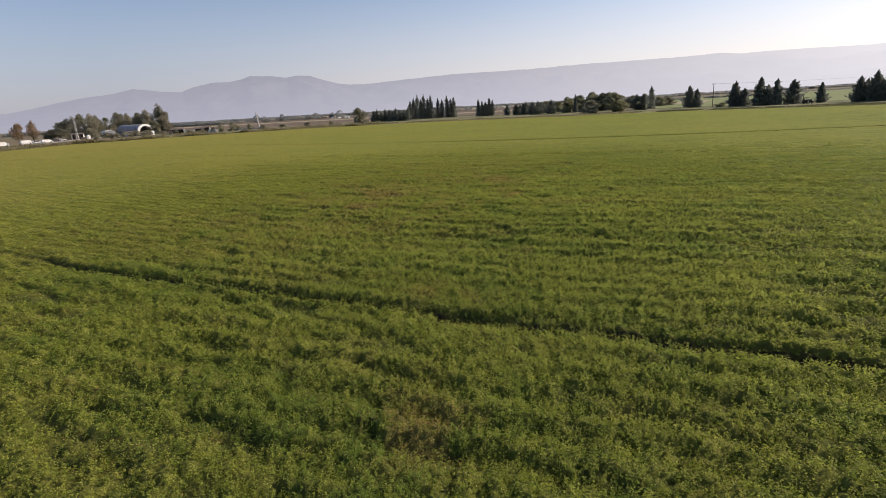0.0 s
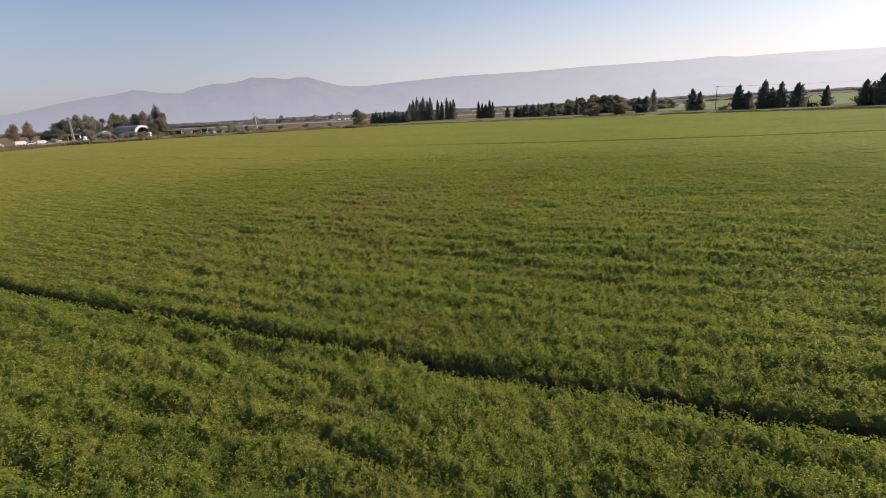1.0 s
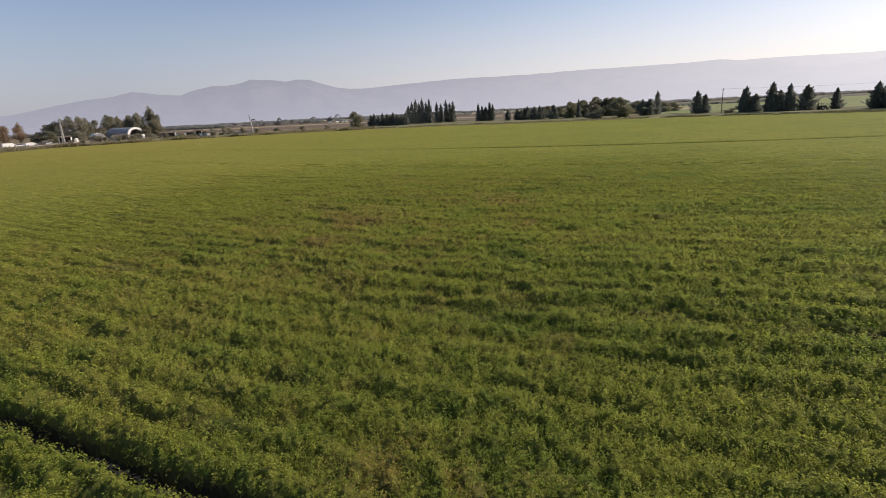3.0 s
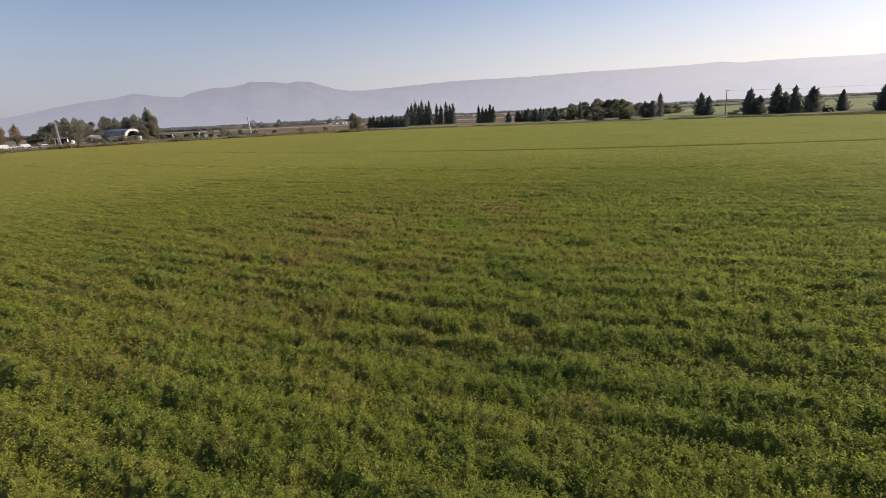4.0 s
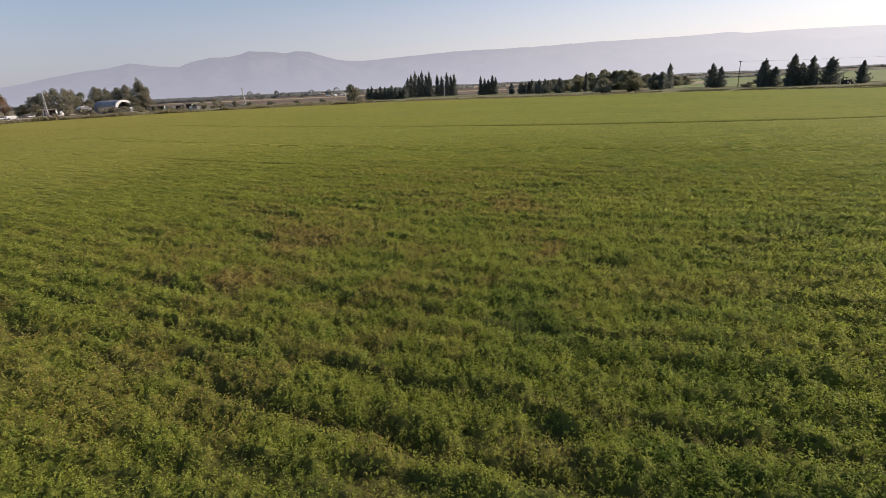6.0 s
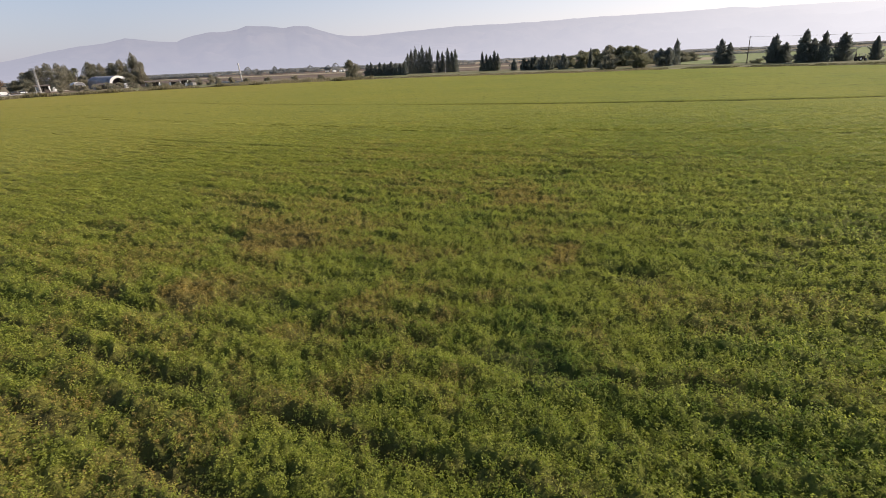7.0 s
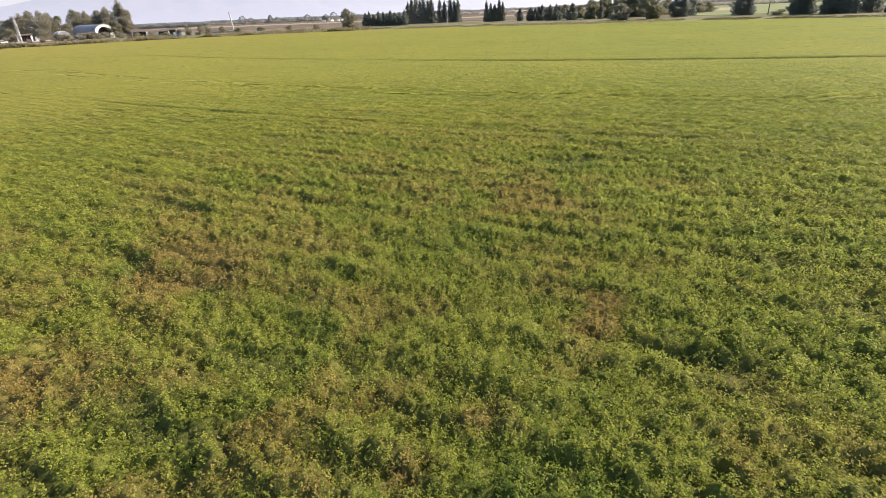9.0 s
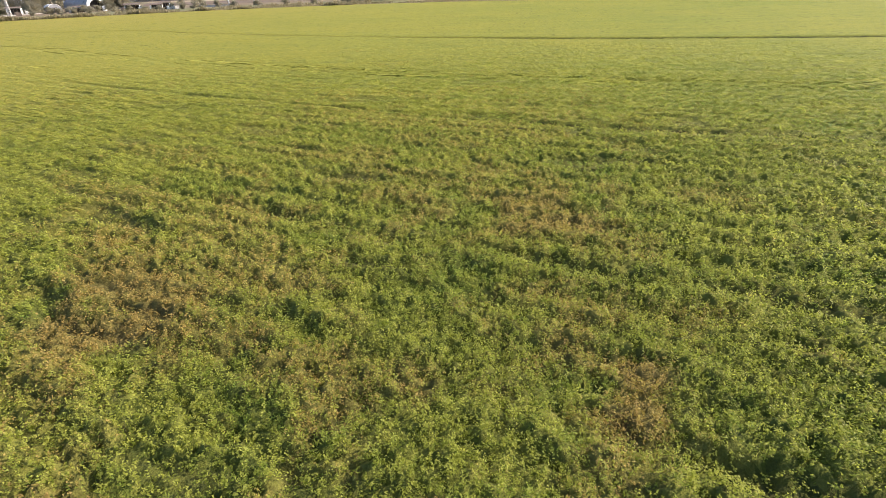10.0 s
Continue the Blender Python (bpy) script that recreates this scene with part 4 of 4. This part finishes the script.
def pole(x, y, h, label, arm=1.6, material=None, lean=0.0, r=0.16):
    t = thing("utility_pole", label, "pole", x, y, SOIL, 0)
    t.matrix_basis = pose(x, y, SOIL, 0, lean, 20)
    part("post", tube((0, 0, -0.3), (0, 0, h), r, r * 0.65, 10), material or TIMBER, t)
    bar = part("crossarm", box(0, 0, h - 0.35, arm, 0.14, 0.16), material or TIMBER, t)
    for s in (-0.45, 0, 0.45):
        part("insulator", tube((arm * s, 0, h - 0.27), (arm * s, 0, h - 0.02), 0.07, 0.05, 8), CONCRETE, bar)
    return t


def wire(a, b, sag, r=0.03):
    bm = bmesh.new()
    a, b = Vector(a), Vector(b)
    last = a
    for i in range(1, 13):
        f = i / 12
        q = a.lerp(b, f) - Vector((0, 0, 4 * sag * f * (1 - f)))
        add_tube(bm, last, q, r, r, 5)
        last = q
    return tagged(part("overhead_wire", bm, STEEL), "thin sagging overhead wire between poles", "wire", "overhead wires")


P2 = place(22.2, 270)
pole(*P2, 10.6, "tall dark timber utility pole with a crossarm", r=0.2)
P3 = place(41.0, 320)
pole(*P3, 10.6, "tall dark timber utility pole with a crossarm", r=0.2)
for s in (-0.7, 0.7):
    wire((P2[0], P2[1] + s, SOIL + 10.4), (P3[0], P3[1] + s, SOIL + 10.4), 0.9, 0.02)
pole(*place(-25.4, 352), 10.6, "leaning pale concrete pole on a white block", material=CONCRETE, lean=-5, r=0.48, arm=1.0)
tagged(part("concrete_block", box(0, 0, 0.5, 5.0, 1.6, 1.0, 0.08), CONCRETE), "pale concrete block at the foot of a pole", "block").matrix_basis = pose(*place(-25.65, 349), SOIL, 0, 0, 20)
tagged(part("low_wall", box(0, 0, 0.55, 8.0, 0.5, 1.1, 0.06), CONCRETE), "low pale concrete wall in weeds", "wall").matrix_basis = pose(*place(-27.2, 346), SOIL, 0, 0, 20)
pole(*place(-5.5, 334), 11.2, "slim pale lamp post in front of cypresses", material=STEEL, r=0.13, arm=1.2)


def lattice_mast(x, y, h):
    t = thing("lattice_mast", "pale steel lattice mast by the farm road", "mast", x, y, SOIL, 15)
    for sx in (-1, 1):
        for sy in (-1, 1):
            part("corner_leg", tube((sx * 0.55, sy * 0.55, -0.2), (sx * 0.18, sy * 0.18, h), 0.10, 0.08, 6), CONCRETE, t)
    for i in range(9):
        z0, z1 = h * i / 9, h * (i + 1) / 9
        w0, w1 = 0.55 - 0.37 * i / 9, 0.55 - 0.37 * (i + 1) / 9
        bm = bmesh.new()
        for a, b in (((-1, -1), (1, -1)), ((1, -1), (1, 1)), ((1, 1), (-1, 1)), ((-1, 1), (-1, -1))):
            add_tube(bm, (a[0] * w0, a[1] * w0, z0), (b[0] * w1, b[1] * w1, z1), 0.10, 0.10, 5)
        part("brace", bm, CONCRETE, t)
    for z in (h * 0.82, h * 0.96):
        part("crossarm", box(0, 0, z, 2.6, 0.14, 0.14), STEEL, t)
    return t


L1 = place(-41.5, 352)
lattice_mast(*L1, 12.2)
L2 = place(-33.9, 392)
pole(*L2, 11.0, "thin timber pole beside tall trees", r=0.14)
for s in (-1.0, 1.0):
    wire((L1[0], L1[1] + s, SOIL + 11.0), (L2[0], L2[1] + s, SOIL + 10.6), 1.2, 0.012)


def tractor(x, y, turn):
    t = thing("parked_tractor", "dark old tractor with a raised loader arm", "tractor", x, y, SOIL, turn)
    part("hood", box(1.0, 0, 1.25, 1.9, 0.8, 0.8, 0.12), TRACTOR_RED, t)
    cab = part("cab_frame", box(-0.6, 0, 2.4, 1.3, 1.3, 0.14, 0.05), TRACTOR_RED, t)
    for sx in (-1.15, -0.05):
        for sy in (-0.55, 0.55):
            part("cab_post", tube((sx, sy, 1.2), (sx, sy, 2.4), 0.06, 0.06, 6), TRACTOR_RED, cab)
    part("seat", box(-0.7, 0, 1.35, 0.5, 0.5, 0.5, 0.08), RUBBER, t)
    part("chassis", box(0.2, 0, 0.85, 3.2, 0.6, 0.4, 0.05), TRACTOR_RED, t)
    part("exhaust", tube((1.3, 0.2, 1.6), (1.3, 0.2, 2.6), 0.05, 0.05, 8), STEEL, t)
    part("loader_arm", tube((-2.0, 0, 0.8), (-2.3, 0, 3.3), 0.20, 0.14, 8), TRACTOR_RED, t)
    for x0, r in ((-0.8, 0.8), (1.6, 0.5)):
        for s in (-1, 1):
            wheel = part("wheel", tube((x0, s * 0.65, r), (x0, s * 1.05, r), r, r, 18), RUBBER, t)
            part("rim", tube((x0, s * 1.05, r), (x0, s * 1.08, r), r * 0.5, r * 0.5, 12), STEEL, wheel)
    return t


tractor(*place(30.15, 256), 20)


def tank(x, y, r, h, turn=0.0):
    t = thing("water_tank", "white upright tank standing in the farmyard", "tank", x, y, SOIL, turn, "white tanks and crates")
    part("shell", tube((0, 0, 0), (0, 0, h), r, r, 16), WHITE, t)
    part("dome", tube((0, 0, h), (0, 0, h + r * 0.35), r, r * 0.25, 16), WHITE, t)
    part("lid", tube((0, 0, h + r * 0.35), (0, 0, h + r * 0.35 + 0.15), r * 0.22, r * 0.22, 10), DARK, t)
    return t


def crate(x, y, sx, sy, sz, turn, material, label):
    t = thing("pallet_crate", label, "crate", x, y, SOIL, turn, "white tanks and crates")
    for i in range(3):
        part("runner", box(0, (i - 1) * sy * 0.42, 0.08, sx, 0.12, 0.16), TIMBER, t)
    part("load", box(0, 0, 0.16 + sz / 2, sx, sy, sz, 0.06), material, t)
    return t


for az, d, r_, h_ in ((-40.5, 385, 1.0, 2.0), (-35.25, 384, 1.1, 2.2), (-31.65, 356, 0.9, 1.7)):
    tank(*place(az, d), r_, h_)
for az, d, a, m, l in ((-32.4, 345, 15, WHITE, "white wrapped bale on a pallet"), (-30.2, 336, 50, WHITE, "white wrapped bale on a pallet"), (-33.9, 356, 30, RUST, "brown load stacked on a pallet"),
                       (-37.5, 366, 10, CONCRETE, "pale block load on a pallet"), (-41.0, 360, 40, RUST, "brown load stacked on a pallet"), (-29.7, 334, 70, CONCRETE, "pale block load on a pallet")):
    crate(*place(az, d), 2.4, 1.8, 1.5, a, m, l)

# white vehicles far across the valley
for i, (az, d) in enumerate(((-17.4, 600), (-16.7, 610), (-16.1, 604), (-15.8, 606))):
    van(*place(az, d), 10 + 40 * i, 4.8, 2.2, "small white van parked far across the fields")

# ---- mountains ----
RIDGE = ((-80, 0.9), (-55, 1.1), (-44.4, 1.38), (-42.7, 1.70), (-40.8, 2.14), (-38.7, 2.49), (-36.5, 2.73), (-35.0, 3.10), (-33.8, 2.95), (-32.4, 2.77), (-30.9, 2.70), (-29.7, 3.14),
         (-28.2, 3.41), (-26.6, 3.46), (-25.5, 3.64), (-24.6, 3.95), (-22.5, 3.81), (-21.2, 3.66), (-20.1, 3.82), (-18.9, 3.74), (-17.6, 3.28), (-16.2, 2.88), (-15.0, 2.72), (-13.5, 2.68),
         (-10.3, 2.84), (-7.9, 3.00), (-4.4, 3.19), (1.4, 3.18), (9.9, 3.33), (16.6, 3.27), (21.2, 3.36), (22.4, 3.17), (26.7, 3.12), (32.8, 2.94), (50, 2.7), (80, 2.0))


def mountain(name, r0, r1, azs, el_of, seed, label):
    na, nr = len(azs), 40
    A, F = np.meshgrid(np.radians(azs), np.linspace(0, 1, nr))
    R = r0 + (r1 - r0) * F
    X, Y = 1.75 + R * np.sin(A), 18.5 + R * np.cos(A)
    top = r1 * np.tan(np.radians(el_of(np.degrees(A)))) + 6.5
    rise = F ** 1.25
    gully = (lump(X, Y, 420, seed) - 0.5) * 0.22 + (lump(X, Y, 170, seed + 1) - 0.5) * 0.30 + (lump(X, Y, 60, seed + 2) - 0.5) * 0.10
    Z = top * np.clip(rise + gully * np.sin(np.pi * np.clip(F, 0, 1)) ** 1.0, 0, 0.985 + 0.015 * F)
    Z += ((lump(X, Y, 90, seed + 3) - 0.5) * 12 + (lump(X, Y, 28, seed + 4) - 0.5) * 7) * F * (1 - 0.65 * F ** 4)
    Z[0] = -8
    idx = np.arange(na * nr).reshape(nr, na)
    q = np.stack([idx[:-1, :-1], idx[:-1, 1:], idx[1:, 1:], idx[1:, :-1]], -1).reshape(-1, 4)
    # a back slope, so that the range is solid
    back = np.stack([X[-1] * 1.012, Y[-1] * 1.012, np.full(na, -8.0)], -1)
    co = np.concatenate([np.stack([X, Y, Z], -1).reshape(-1, 3), back])
    b = na * nr + np.arange(na)
    q = np.concatenate([q, np.stack([idx[-1, :-1], idx[-1, 1:], b[1:], b[:-1]], -1)])
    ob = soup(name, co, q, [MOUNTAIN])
    ob.data.polygons.foreach_set("use_smooth", np.ones(len(q), bool))
    return tagged(ob, label, "mountain", kind="structure")


ra, re = np.array(RIDGE).T
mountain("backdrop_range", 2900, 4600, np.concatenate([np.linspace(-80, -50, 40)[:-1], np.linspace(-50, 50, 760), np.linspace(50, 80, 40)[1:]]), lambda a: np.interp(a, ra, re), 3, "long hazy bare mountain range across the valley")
